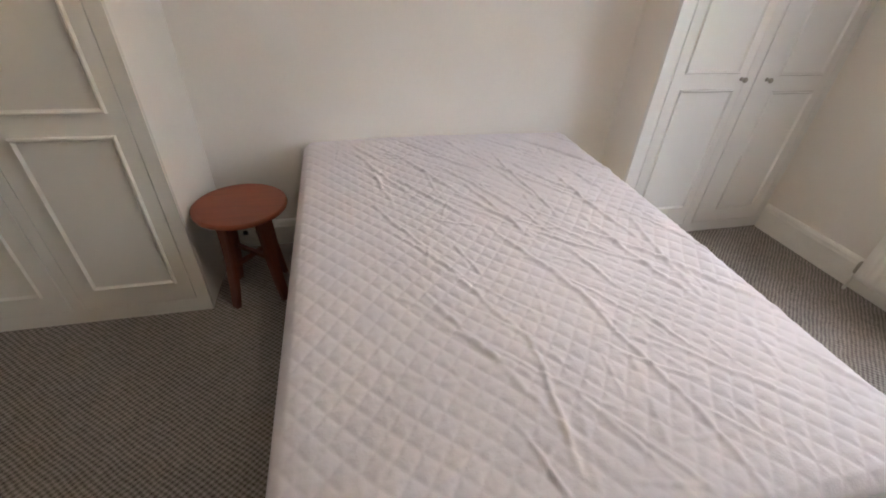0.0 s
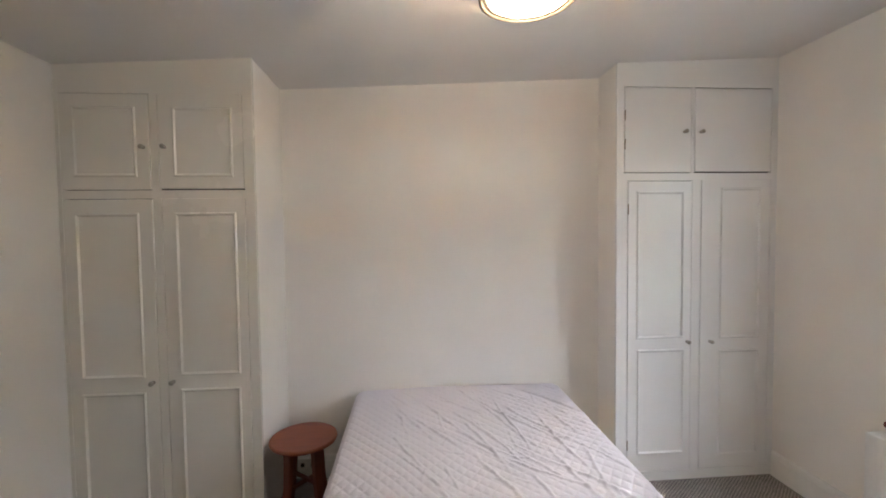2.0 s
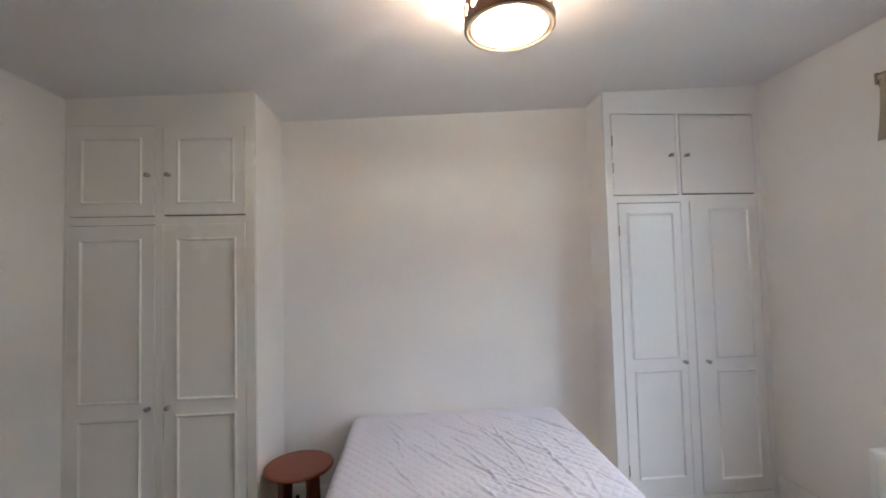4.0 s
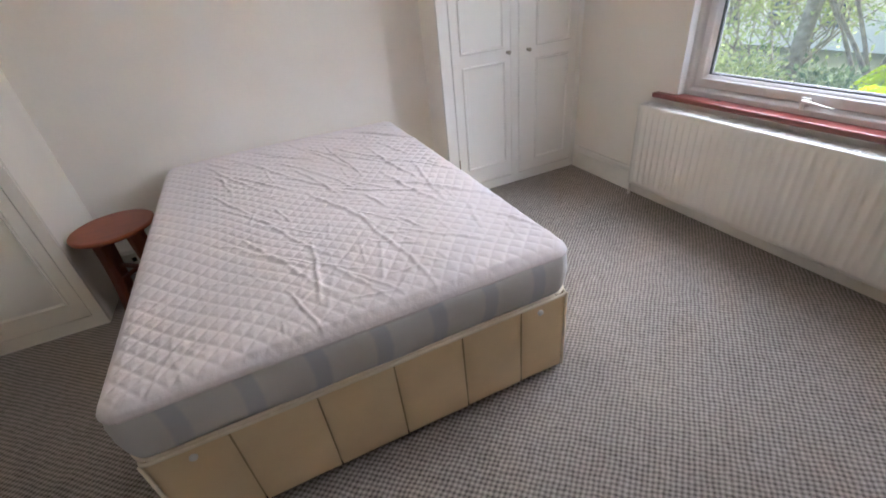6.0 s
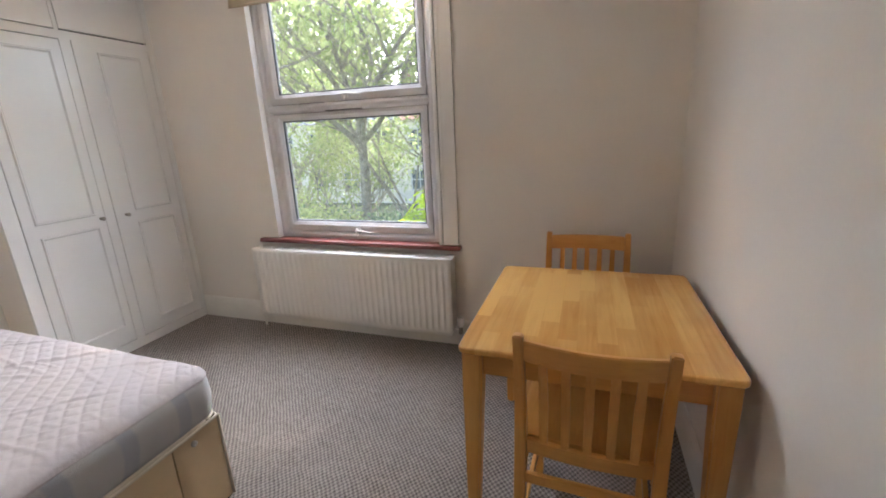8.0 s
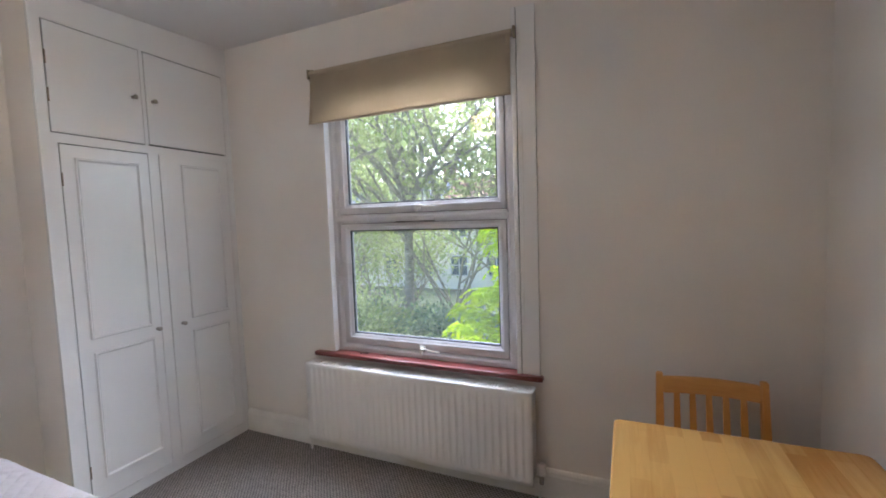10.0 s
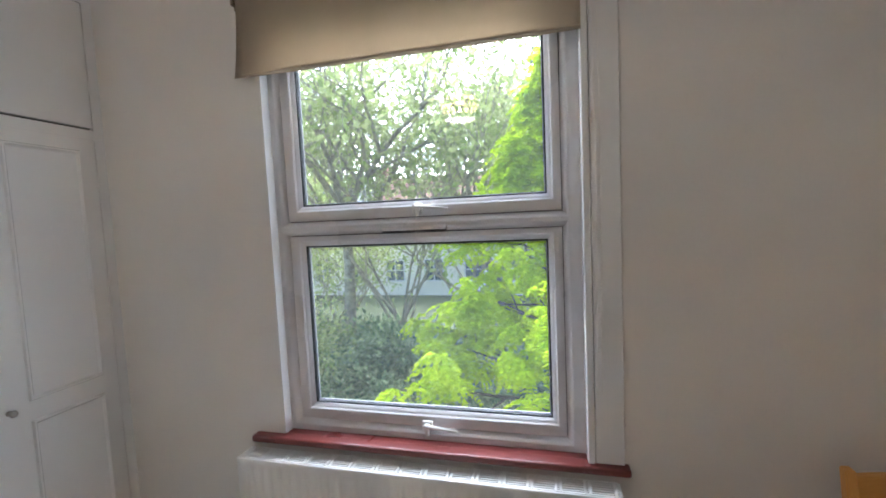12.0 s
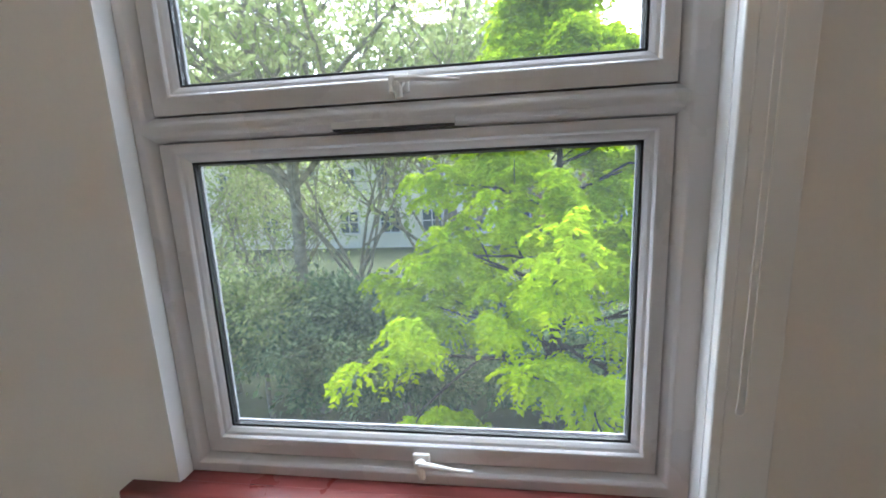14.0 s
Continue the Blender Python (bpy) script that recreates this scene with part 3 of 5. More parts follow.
def wardrobe(label, x0, x1, yf, doors, side):
    """doors: (x0, x1, z0, z1, knob x, knob z, panels). Face frame, carcass, inset doors with gaps round them."""
    w = tagged(empty("fitted_wardrobe", ((x0 + x1) / 2, yf + 0.1, 0)), label, "wardrobe")
    inv = Matrix.Translation(-w.location)
    paint = GLOSS_CREAM if side > 0 else GLOSS
    top = max(ceil_z(x0), ceil_z(x1)) + 0.04

    def add(name, bm, mat, parent=None, lab="", smooth=False):
        ob = part(name, bm, mat, parent or w, lab, smooth)
        if not parent:
            ob.matrix_parent_inverse = inv
        return ob
    lo = [d for d in doors if d[2] < 0.5]
    up = [d for d in doors if d[2] > 0.5]
    ff = bmesh.new()
    a, b = min(d[0] for d in doors), max(d[1] for d in doors)
    box(ff, (x0, yf, 0), (a, yf + 0.022, top))
    box(ff, (b, yf, 0), (x1, yf + 0.022, top))
    lo = sorted(lo)
    up = sorted(up)
    box(ff, (a, yf + 0.0005, 0), (b, yf + 0.022, lo[0][2]))
    box(ff, (a, yf + 0.0005, lo[0][3]), (b, yf + 0.022, up[0][2]))
    box(ff, (a, yf + 0.0005, up[0][3]), (b, yf + 0.022, top))
    box(ff, (lo[0][1], yf + 0.0005, lo[0][2]), (lo[1][0], yf + 0.022, lo[0][3]))
    box(ff, (up[0][1], yf + 0.0005, up[0][2]), (up[1][0], yf + 0.022, up[0][3]))
    for d in doors:
        if d[0] > a + 0.001 and d in (lo[0], up[0]):
            box(ff, (a, yf + 0.0005, d[2]), (d[0], yf + 0.022, d[3]))
        if d[1] < b - 0.001 and d in (lo[1], up[1]):
            box(ff, (d[1], yf + 0.0005, d[2]), (b, yf + 0.022, d[3]))
    add("face_frame", ff, paint)
    # Dark sheet behind the doors: the shade inside, put into its colour
    add("gap_shade_sheet", boxes(((x0 + 0.02, yf + 0.05, 0.02), (x1 - 0.02, yf + 0.055, top))), DARK)
    if side > 0:
        add("side_panel", boxes(((x1 - 0.018, yf + 0.0225, 0), (x1 - 0.0005, BY - 0.0005, top))), WALL)
    else:
        add("side_panel", boxes(((x0 + 0.0005, yf + 0.0225, 0), (x0 + 0.018, BY - 0.0005, top))), WALL)
    for dx0, dx1, z0, z1, kx, kz, panels, proud in doors:
        g = 0.0036 if side > 0 else 0.0048
        d = add("door", boxes(((dx0 + g, yf - proud, z0 + g), (dx1 - g, yf + 0.02, z1 - g)), bevel=0.002), paint)
        for px0, px1, pz0, pz1 in panels:
            add("moulding", moulding(px0, px1, pz0, pz1, yf - proud, d=0.006 if z0 > 0.5 else 0.010), paint, d)
        add("knob", knob(kx, yf - proud, kz), STEEL, d, "small round tarnished metal knob", True)
        hx = dx0 + 0.004 if kx > (dx0 + dx1) / 2 else dx1 - 0.004
        for hz in (z0 + 0.18, z1 - 0.18):
            bm = bmesh.new()
            tube(bm, [(hx, yf - proud - 0.002, hz - 0.033), (hx, yf - proud - 0.002, hz + 0.033)], 0.0035, 8)
            add("hinge", bm, BRASS if side < 0 and hx < 2.0 else paint, d)
    return w


wardrobe("cream-white built-in wardrobe with panelled doors beside the stool", LX, -0.293, 2.75, [
    (-1.265, -0.815, 0.070, 1.832, -0.846, 0.852, [(-1.205, -0.885, 0.880, 1.757), (-1.205, -0.885, 0.158, 0.802)], 0.003),
    (-0.775, -0.342, 0.070, 1.836, -0.745, 0.852, [(-0.708, -0.392, 0.884, 1.757), (-0.708, -0.395, 0.165, 0.812)], 0.001),
    (-1.265, -0.818, 1.876, 2.378, -0.850, 2.100, [(-1.200, -0.885, 1.945, 2.310)], 0.004),
    (-0.780, -0.345, 1.880, 2.384, -0.745, 2.102, [(-0.705, -0.400, 1.945, 2.310)], 0.002)], 1)
wardrobe("white gloss-painted built-in wardrobe with panelled doors beside the window wall", 1.835, WX, 2.985, [
    (1.905, 2.335, 0.064, 1.947, 2.306, 0.912, [(1.965, 2.280, 0.937, 1.880), (1.972, 2.288, 0.180, 0.866)], 0.002),
    (2.392, 2.868, 0.064, 1.957, 2.462, 0.908, [(2.525, 2.800, 0.925, 1.900), (2.525, 2.800, 0.150, 0.850)], 0.002),
    (1.880, 2.325, 1.994, 2.533, 2.275, 2.254, [], 0.004),
    (2.345, 2.868, 1.998, 2.533, 2.386, 2.254, [], 0.001)], -1)

# ---- bed ----
BX0, BX1, BY0, BY1 = 0.186, 1.515, 1.362, 3.232
bed = tagged(empty("divan_base", ((BX0 + BX1) / 2, (BY0 + BY1) / 2, 0)), "cream fabric double divan base with stitched vertical seams", "bed base")
binv = Matrix.Translation(-bed.location)


def dpart(name, bm, mat, label="", smooth=False):
    ob = part(name, bm, mat, bed, label, smooth)
    ob.matrix_parent_inverse = binv
    return ob


# front and side panels, each puffed a little between the seams
def puffed(n0, n1, fixed, axis, out, z0, z1):
    bm = bmesh.new()
    nu, nv = 14, 10
    g = []
    for i in range(nu + 1):
        u = i / nu
        row = []
        for j in range(nv + 1):
            v = j / nv
            h = 0.008 * (1 - (2 * u - 1) ** 6) * (1 - (2 * v - 1) ** 8) + 0.004 * noise.noise(Vector((n0 + (n1 - n0) * u * 6 + fixed, v * 2.2, 3.1)))
            s, z = n0 + (n1 - n0) * u, z0 + (z1 - z0) * v
            row.append(bm.verts.new((s, fixed + out * h, z) if axis == "x" else (fixed + out * h, s, z)))
        g.append(row)
    for i in range(nu):
        for j in range(nv):
            bm.faces.new((g[i][j], g[i + 1][j], g[i + 1][j + 1], g[i][j + 1]))
    bmesh.ops.recalc_face_normals(bm, faces=bm.faces)
    if (bm.faces[0].normal.y if axis == "x" else bm.faces[0].normal.x) * out < 0:
        bmesh.ops.reverse_faces(bm, faces=bm.faces)
    return bm


dpart("base_rail", boxes(((BX0 + 0.004, BY0 + 0.007, 0.015), (BX1 - 0.004, BY1, 0.0295))), BASE_RAIL, "dark red-brown bottom edge")
dpart("core", boxes(((BX0 + 0.004, BY0 + 0.004, 0.030), (BX1 - 0.004, BY1, 0.372)), bevel=0.012), SEAM)
seams = [BX0, 0.395, 0.635, 0.870, 1.105, 1.330, BX1]
for a, b in zip(seams, seams[1:]):
    dpart("panel", puffed(a + 0.0025, b - 0.0025, BY0, "x", -1, 0.026, 0.376), DIVAN, smooth=True)
cuts = [BY0, 1.60, 1.86, 2.12, 2.38, 2.64, 2.90, BY1]
for fx, out in ((BX0, -1), (BX1, 1)):
    for a, b in zip(cuts, cuts[1:]):
        dpart("panel", puffed(a + 0.0012, b - 0.0012, fx, "y", out, 0.026, 0.376), DIVAN, smooth=True)
for z, r in ((0.378, 0.0065),):
    bm = bmesh.new()
    tube(bm, [(BX0 - 0.002, BY1, z), (BX0 - 0.002, BY0 + 0.02, z), (BX0 + 0.004, BY0 - 0.002, z), (BX0 + 0.02, BY0 - 0.006, z), (0.84, BY0 - 0.008, z), (BX1 - 0.02, BY0 - 0.006, z),
              (BX1 - 0.004, BY0 - 0.002, z), (BX1 + 0.002, BY0 + 0.02, z), (BX1 + 0.002, BY1, z)], r, 8)
    dpart("piping", bm, PIPE, smooth=True)
for x in (BX0, BX1):
    bm = bmesh.new()
    tube(bm, [(x, BY0 - 0.003, 0.026), (x, BY0 - 0.004, 0.378)], 0.0055, 8)
    dpart("piping", bm, PIPE, smooth=True)
for x in (BX0 + 0.12, BX1 - 0.12):
    for y in (BY0 + 0.15, BY1 - 0.2):
        bm = bmesh.new()
        lathe(bm, [(0.024, 0.0), (0.026, 0.004), (0.026, 0.02), (0.022, 0.031)], (x, y, 0), "z", 14)
        dpart("glide_foot", bm, DARK)
for x in (BX0 + 0.115, BX1 - 0.115):
    bm = bmesh.new()
    lathe(bm, [(0.011, 0.0), (0.011, -0.006), (0.006, -0.010)], (x, BY0 - 0.010, 0.345), "y", 14)
    dpart("vent_eyelet", bm, PLASTIC)

MX0, MX1, MY0, MY1, MZ0, MZ1 = 0.160, 1.536, 1.356, 3.238, 0.378, 0.560
mat_ob = tagged(empty("mattress", ((MX0 + MX1) / 2, (MY0 + MY1) / 2, MZ0)), "double mattress with pale blue striped sides on the divan base", "mattress")


def edge_path(inset, z, n=10, r=0.07):
    """Rounded rectangle of the mattress outline."""
    pts = []
    for cx, cy, a0 in ((MX1 - r, MY0 + r, -90), (MX1 - r, MY1 - r, 0), (MX0 + r, MY1 - r, 90), (MX0 + r, MY0 + r, 180)):
        for k in range(n + 1):
            a = radians(a0 + 90 * k / n)
            pts.append(Vector((cx + (r - inset) * math.cos(a), cy + (r - inset) * math.sin(a), z)))
    dense = []
    for p, q in zip(pts, pts[1:] + pts[:1]):
        steps = max(1, int((q - p).length / 0.04))
        dense += [p.lerp(q, k / steps) for k in range(steps)]
    return dense


bm = bmesh.new()
rings = []
for inset, z in ((0.030, MZ0 + 0.001), (0.008, MZ0 + 0.008), (0.0, MZ0 + 0.03), (-0.006, MZ0 + 0.08), (-0.004, MZ0 + 0.13), (0.004, MZ1 - 0.02), (0.016, MZ1 - 0.003), (0.06, MZ1)):
    ring_pts = edge_path(inset, z)
    row = []
    for p in ring_pts:
        q = p.copy()
        q.z += 0.006 * noise.noise(Vector((p.x * 3, p.y * 3, z * 4)))
        q.x += 0.005 * noise.noise(Vector((p.x * 5, p.y * 5, z * 9 + 7)))
        q.y += 0.006 * noise.noise(Vector((p.x * 5 + 9, p.y * 5, z * 9)))
        row.append(bm.verts.new(q))
    rings.append(row)
for a, b in zip(rings, rings[1:]):
    for k in range(len(a)):
        bm.faces.new((a[k], a[(k + 1) % len(a)], b[(k + 1) % len(a)], b[k]))
bm.faces.new(rings[0][::-1])
bm.faces.new(rings[-1])
ob = part("cover", bm, TICK, mat_ob, "pale grey ticking with blue stripes", True)
ob.matrix_parent_inverse = Matrix.Translation(-mat_ob.location)
for inset, z in ((0.006, MZ0 + 0.008),):
    bm = bmesh.new()
    tube(bm, edge_path(inset, z) + [edge_path(inset, z)[0]], 0.006, 8)
    ob = part("piping", bm, PIPE, mat_ob, smooth=True)
    ob.matrix_parent_inverse = Matrix.Translation(-mat_ob.location)

# quilted protector lying on it: diamond quilting, long drag wrinkles, rounded edges
rng = random.Random(11)
creases = []
for k in range(48):
    cx, cy = rng.uniform(MX0 + 0.25, MX1 - 0.06), rng.uniform(MY0 + 0.1, MY1 - 0.15)
    ang = radians(rng.gauss(116, 14))
    creases.append((cx, cy, math.cos(ang), math.sin(ang), rng.uniform(0.07, 0.30), rng.uniform(0.0042, 0.008), rng.uniform(0.002, 0.0058)))
for k in range(46):
    cx, cy = rng.uniform(MX0 + 0.1, MX1 - 0.06), rng.uniform(MY0 + 0.05, MY1 - 0.1)
    ang = radians(rng.uniform(60, 175))
    creases.append((cx, cy, math.cos(ang), math.sin(ang), rng.uniform(0.03, 0.09), rng.uniform(0.004, 0.006), rng.uniform(0.0012, 0.0032)))
for k in range(14):
    cx, cy = rng.uniform(MX0 + 0.1, MX1 - 0.1), MY0 + rng.uniform(0.05, 0.5)
    ang = radians(rng.gauss(65, 30))
    creases.append((cx, cy, math.cos(ang), math.sin(ang), rng.uniform(0.05, 0.15), rng.uniform(0.005, 0.008), rng.uniform(0.001, 0.003)))
for k in range(12):
    cx, cy = rng.uniform(MX0 + 0.45, MX1 - 0.05), rng.uniform(MY0 + 0.25, MY1 - 0.3)
    ang = radians(rng.gauss(117, 9))
    creases.append((cx, cy, math.cos(ang), math.sin(ang), rng.uniform(0.22, 0.5), rng.uniform(0.006, 0.010), rng.uniform(0.003, 0.0062)))
NX, NY = 320, 440
PX0, PX1, PY0, PY1 = MX0 - 0.002, MX1 + 0.002, MY0 + 0.002, MY1 + 0.002
xs = np.linspace(0, 1, NX)
ys = np.linspace(0, 1, NY)
U, V = np.meshgrid(xs, ys, indexing="ij")
Xg, Yg = PX0 + (PX1 - PX0) * U, PY0 + (PY1 - PY0) * V
wob = 0.010 * np.sin(Yg * 7 + 2 * np.sin(Xg * 5)) + 0.008 * np.sin(Xg * 11 + Yg * 3)
p1, p2 = (Xg * 0.92 + Yg * 0.78 + wob) / 0.0550, (Xg * 0.92 - Yg * 0.78 - wob) / 0.0550
quilt = np.minimum(np.abs(np.sin(np.pi * p1)), np.abs(np.sin(np.pi * p2)))
Z = 0.0063 * np.power(quilt, 0.48) * (0.75 + 0.25 * np.sin(Xg * 6.3 + 1.7 * np.sin(Yg * 4.1)) * np.sin(Yg * 5.2 + 0.6))
for cx, cy, dx, dy, ln, wd, ht in creases:
    s, d = (Xg - cx) * dx + (Yg - cy) * dy, -(Xg - cx) * dy + (Yg - cy) * dx
    d = d + 0.007 * np.sin(s * 11 + cx * 9) + 0.002 * np.sin(s * 43 + cy * 7)
    Z += ht * np.exp(-(s / ln) ** 4) * (np.exp(-(d / wd) ** 2) - 0.25 * np.exp(-((d - 2.2 * wd) / (1.3 * wd)) ** 2))
Z += 0.006 * np.sin(Xg * 4.1 + 1.2) * np.sin(Yg * 3.3) - 0.010 * np.exp(-((Xg - 0.84) / 0.45) ** 2 - ((Yg - 2.2) / 0.7) ** 2)
edge = np.minimum.reduce([(Xg - PX0), (PX1 - Xg), (Yg - PY0), (PY1 - Yg)])
cornerx, cornery = np.minimum(Xg - PX0, PX1 - Xg), np.minimum(Yg - PY0, PY1 - Yg)
rc = 0.07
inc = (cornerx < rc) & (cornery < rc)
edge = np.where(inc, rc - np.sqrt((rc - cornerx) ** 2 + (rc - cornery) ** 2), edge)
fall = np.clip(edge / 0.075, 0, 1)
drop = 0.030 * (1 - np.sqrt(1 - (1 - fall) ** 2))
Zg = MZ1 + 0.012 + 0.013 * V + (Z + 0.010) * np.clip(edge / 0.03, 0.0, 1) - drop
keep = edge > -0.004
verts = np.stack([Xg, Yg, Zg], -1).reshape(-1, 3)
idx = np.arange(NX * NY).reshape(NX, NY)
ok = keep[:-1, :-1] & keep[1:, :-1] & keep[1:, 1:] & keep[:-1, 1:]
faces = np.stack([idx[:-1, :-1], idx[1:, :-1], idx[1:, 1:], idx[:-1, 1:]], -1)[ok]
protector = tagged(empty("mattress_protector", (0.84, 2.3, MZ1)), "wrinkled white diamond-quilted mattress protector on the mattress", "bedding")
bm = bmesh.new()
vlist = [bm.verts.new(v) for v in verts.tolist()]
for f in faces.tolist():
    bm.faces.new([vlist[k] for k in f])
bmesh.ops.delete(bm, geom=[v for v in bm.verts if not v.link_faces], context="VERTS")
rim = bmesh.new()
for e in [e for e in bm.edges if e.is_boundary]:
    a, b = (v.co.copy() for v in e.verts)
    low = [Vector((c.x, c.y, MZ1 - 0.022 + 0.009 * noise.noise(c * 5))) for c in (b, a)]
    rim.faces.new([rim.verts.new(c) for c in (a, b, *low)])
bmesh.ops.remove_doubles(rim, verts=rim.verts[:], dist=0.0003)
for name, mesh in (("quilted_top", bm), ("edging", rim)):
    bmesh.ops.recalc_face_normals(mesh, faces=mesh.faces)
    ob = part(name, mesh, QUILT, protector, smooth=True)
    ob.matrix_parent_inverse = Matrix.Translation(-protector.location)

# ---- stool ----
SXc, SYc, SZ = -0.098, 2.86, 0.468
stool = tagged(empty("stool", (SXc, SYc, 0)), "round dark red-brown wooden stool between bed and wardrobe", "stool")


def spart(name, bm, mat, label="", smooth=False):
    ob = part(name, bm, mat, stool, label, smooth)
    ob.matrix_parent_inverse = Matrix.Translation(-stool.location)
    return ob


bm = bmesh.new()
lathe(bm, [(0.178, SZ - 0.024), (0.187, SZ - 0.020), (0.190, SZ - 0.012), (0.188, SZ - 0.004), (0.182, SZ)], (SXc, SYc, 0), "z", 48)
spart("seat", bm, MAHOG, "red-brown stained round top")
for k in range(4):
    a = radians(45 + 90 * k + 6)
    ux, uy = math.cos(a), math.sin(a)
    bm = bmesh.new()
    prof = [(0.105, SZ - 0.024, 0.030), (0.108, 0.34, 0.027), (0.116, 0.22, 0.025), (0.132, 0.10, 0.023), (0.150, 0.0, 0.020)]
    rings2 = []
    for rad_d, z, w in prof:
        c = Vector((SXc + ux * rad_d, SYc + uy * rad_d, z))
        t1, t2 = Vector((ux, uy, 0)), Vector((-uy, ux, 0))
        rings2.append([bm.verts.new(c + s1 * w * 0.55 * t1 + s2 * w * t2) for s1, s2 in ((-1, -1), (1, -1), (1, 1), (-1, 1))])
    for a_, b_ in zip(rings2, rings2[1:]):
        for q in range(4):
            bm.faces.new((a_[q], a_[(q + 1) % 4], b_[(q + 1) % 4], b_[q]))
    bm.faces.new(rings2[0])
    bm.faces.new(rings2[-1][::-1])
    bmesh.ops.recalc_face_normals(bm, faces=bm.faces)
    bmesh.ops.bevel(bm, geom=bm.edges[:], offset=0.004, segments=2, affect="EDGES")
    spart("leg", bm, MAHOG_Z)
for k in range(2):
    a = radians(51 + 90 * k)
    ux, uy = math.cos(a), math.sin(a)
    bm = bmesh.new()
    box(bm, (-0.125, -0.010, 0.195 + 0.019 * k), (0.125, 0.010, 0.213 + 0.019 * k), 0.003)
    bmesh.ops.transform(bm, matrix=Matrix.Translation((SXc, SYc, 0)) @ Matrix.Rotation(a, 4, "Z"), verts=bm.verts)
    spart("stretcher", bm, MAHOG_Z)

# socket box on the skirting behind the stool
sk = tagged(empty("wall_socket", (-0.17, BY - 0.016, 0.10)), "white plastic wall socket low behind the stool", "socket")
ob = part("plate", boxes(((-0.245, BY - 0.030, 0.062), (-0.100, BY - 0.0165, 0.142)), bevel=0.004), PLASTIC, sk, "white plate")
ob.matrix_parent_inverse = Matrix.Translation(-sk.location)
# Holes as flat dark plates, their inner shade painted on
for x in (-0.205, -0.140):
    ob = part("pin_hole", boxes(((x - 0.012, BY - 0.0305, 0.085), (x + 0.012, BY - 0.0300, 0.112))), DARK, sk)
    ob.matrix_parent_inverse = Matrix.Translation(-sk.location)

# ---- table ----
TX0, TX1, TYa, TYb, TZ = 1.622, 2.440, -0.302, 0.462, 0.712
table = tagged(empty("dining_table", ((TX0 + TX1) / 2, (TYa + TYb) / 2, 0)), "square light beech dining table against the wall", "table")


def tpart(name, bm, mat, label=""):
    ob = part(name, bm, mat, table, label)
    ob.matrix_parent_inverse = Matrix.Translation(-table.location)
    return ob


bm = bmesh.new()
bmesh.ops.create_cube(bm, size=1.0)
for v in bm.verts:
    v.co = Vector(((TX0 + TX1) / 2 + v.co.x * (TX1 - TX0), (TYa + TYb) / 2 + v.co.y * (TYb - TYa), TZ - 0.011 + v.co.z * 0.022))
bmesh.ops.bevel(bm, geom=[e for e in bm.edges if abs((e.verts[0].co - e.verts[1].co).z) > 0.01], offset=0.028, segments=5, affect="EDGES", profile=0.5)
bmesh.ops.bevel(bm, geom=[e for e in bm.edges if e.calc_length() < 5 and len(e.link_faces) == 2 and abs(e.link_faces[0].normal.z) + abs(e.link_faces[1].normal.z) > 0.5], offset=0.007, segments=3, affect="EDGES", profile=0.5)
tpart("tabletop", bm, TABLEW, "glued beech stave top")
for lo, hi, m in (((TX0 + 0.065, TYa + 0.045, TZ - 0.105), (TX1 - 0.065, TYa + 0.065, TZ - 0.022), BEECH_X), ((TX0 + 0.065, TYb - 0.065, TZ - 0.105), (TX1 - 0.065, TYb - 0.045, TZ - 0.022), BEECH_X),
                  ((TX0 + 0.040, TYa + 0.065, TZ - 0.105), (TX0 + 0.060, TYb - 0.065, TZ - 0.022), BEECH_Y), ((TX1 - 0.060, TYa + 0.065, TZ - 0.105), (TX1 - 0.040, TYb - 0.065, TZ - 0.022), BEECH_Y)):
    tpart("apron", boxes((lo, hi), bevel=0.002), m)
for lx, sx in ((TX0 + 0.012, 1), (TX1 - 0.012, -1)):
    for ly, sy in ((TYa + 0.012, 1), (TYb - 0.012, -1)):
        bm = bmesh.new()
        top_w, low_w = 0.062, 0.040
        a = [bm.verts.new((lx + sx * p, ly + sy * q, TZ - 0.022)) for p, q in ((0, 0), (top_w, 0), (top_w, top_w), (0, top_w))]
        c = [bm.verts.new((lx + sx * p, ly + sy * q, TZ - 0.12)) for p, q in ((0, 0), (top_w, 0), (top_w, top_w), (0, top_w))]
        b = [bm.verts.new((lx + sx * p, ly + sy * q, 0.0)) for p, q in ((0.004, 0.004), (low_w, 0.004), (low_w, low_w), (0.004, low_w))]
        for m, n in ((a, c), (c, b)):
            for k in range(4):
                bm.faces.new((m[k], m[(k + 1) % 4], n[(k + 1) % 4], n[k]))
        bm.faces.new(a)
        bm.faces.new(b[::-1])
        bmesh.ops.recalc_face_normals(bm, faces=bm.faces)
        bmesh.ops.bevel(bm, geom=bm.edges[:], offset=0.006, segments=2, affect="EDGES")
        tpart("leg", bm, BEECH_Z)


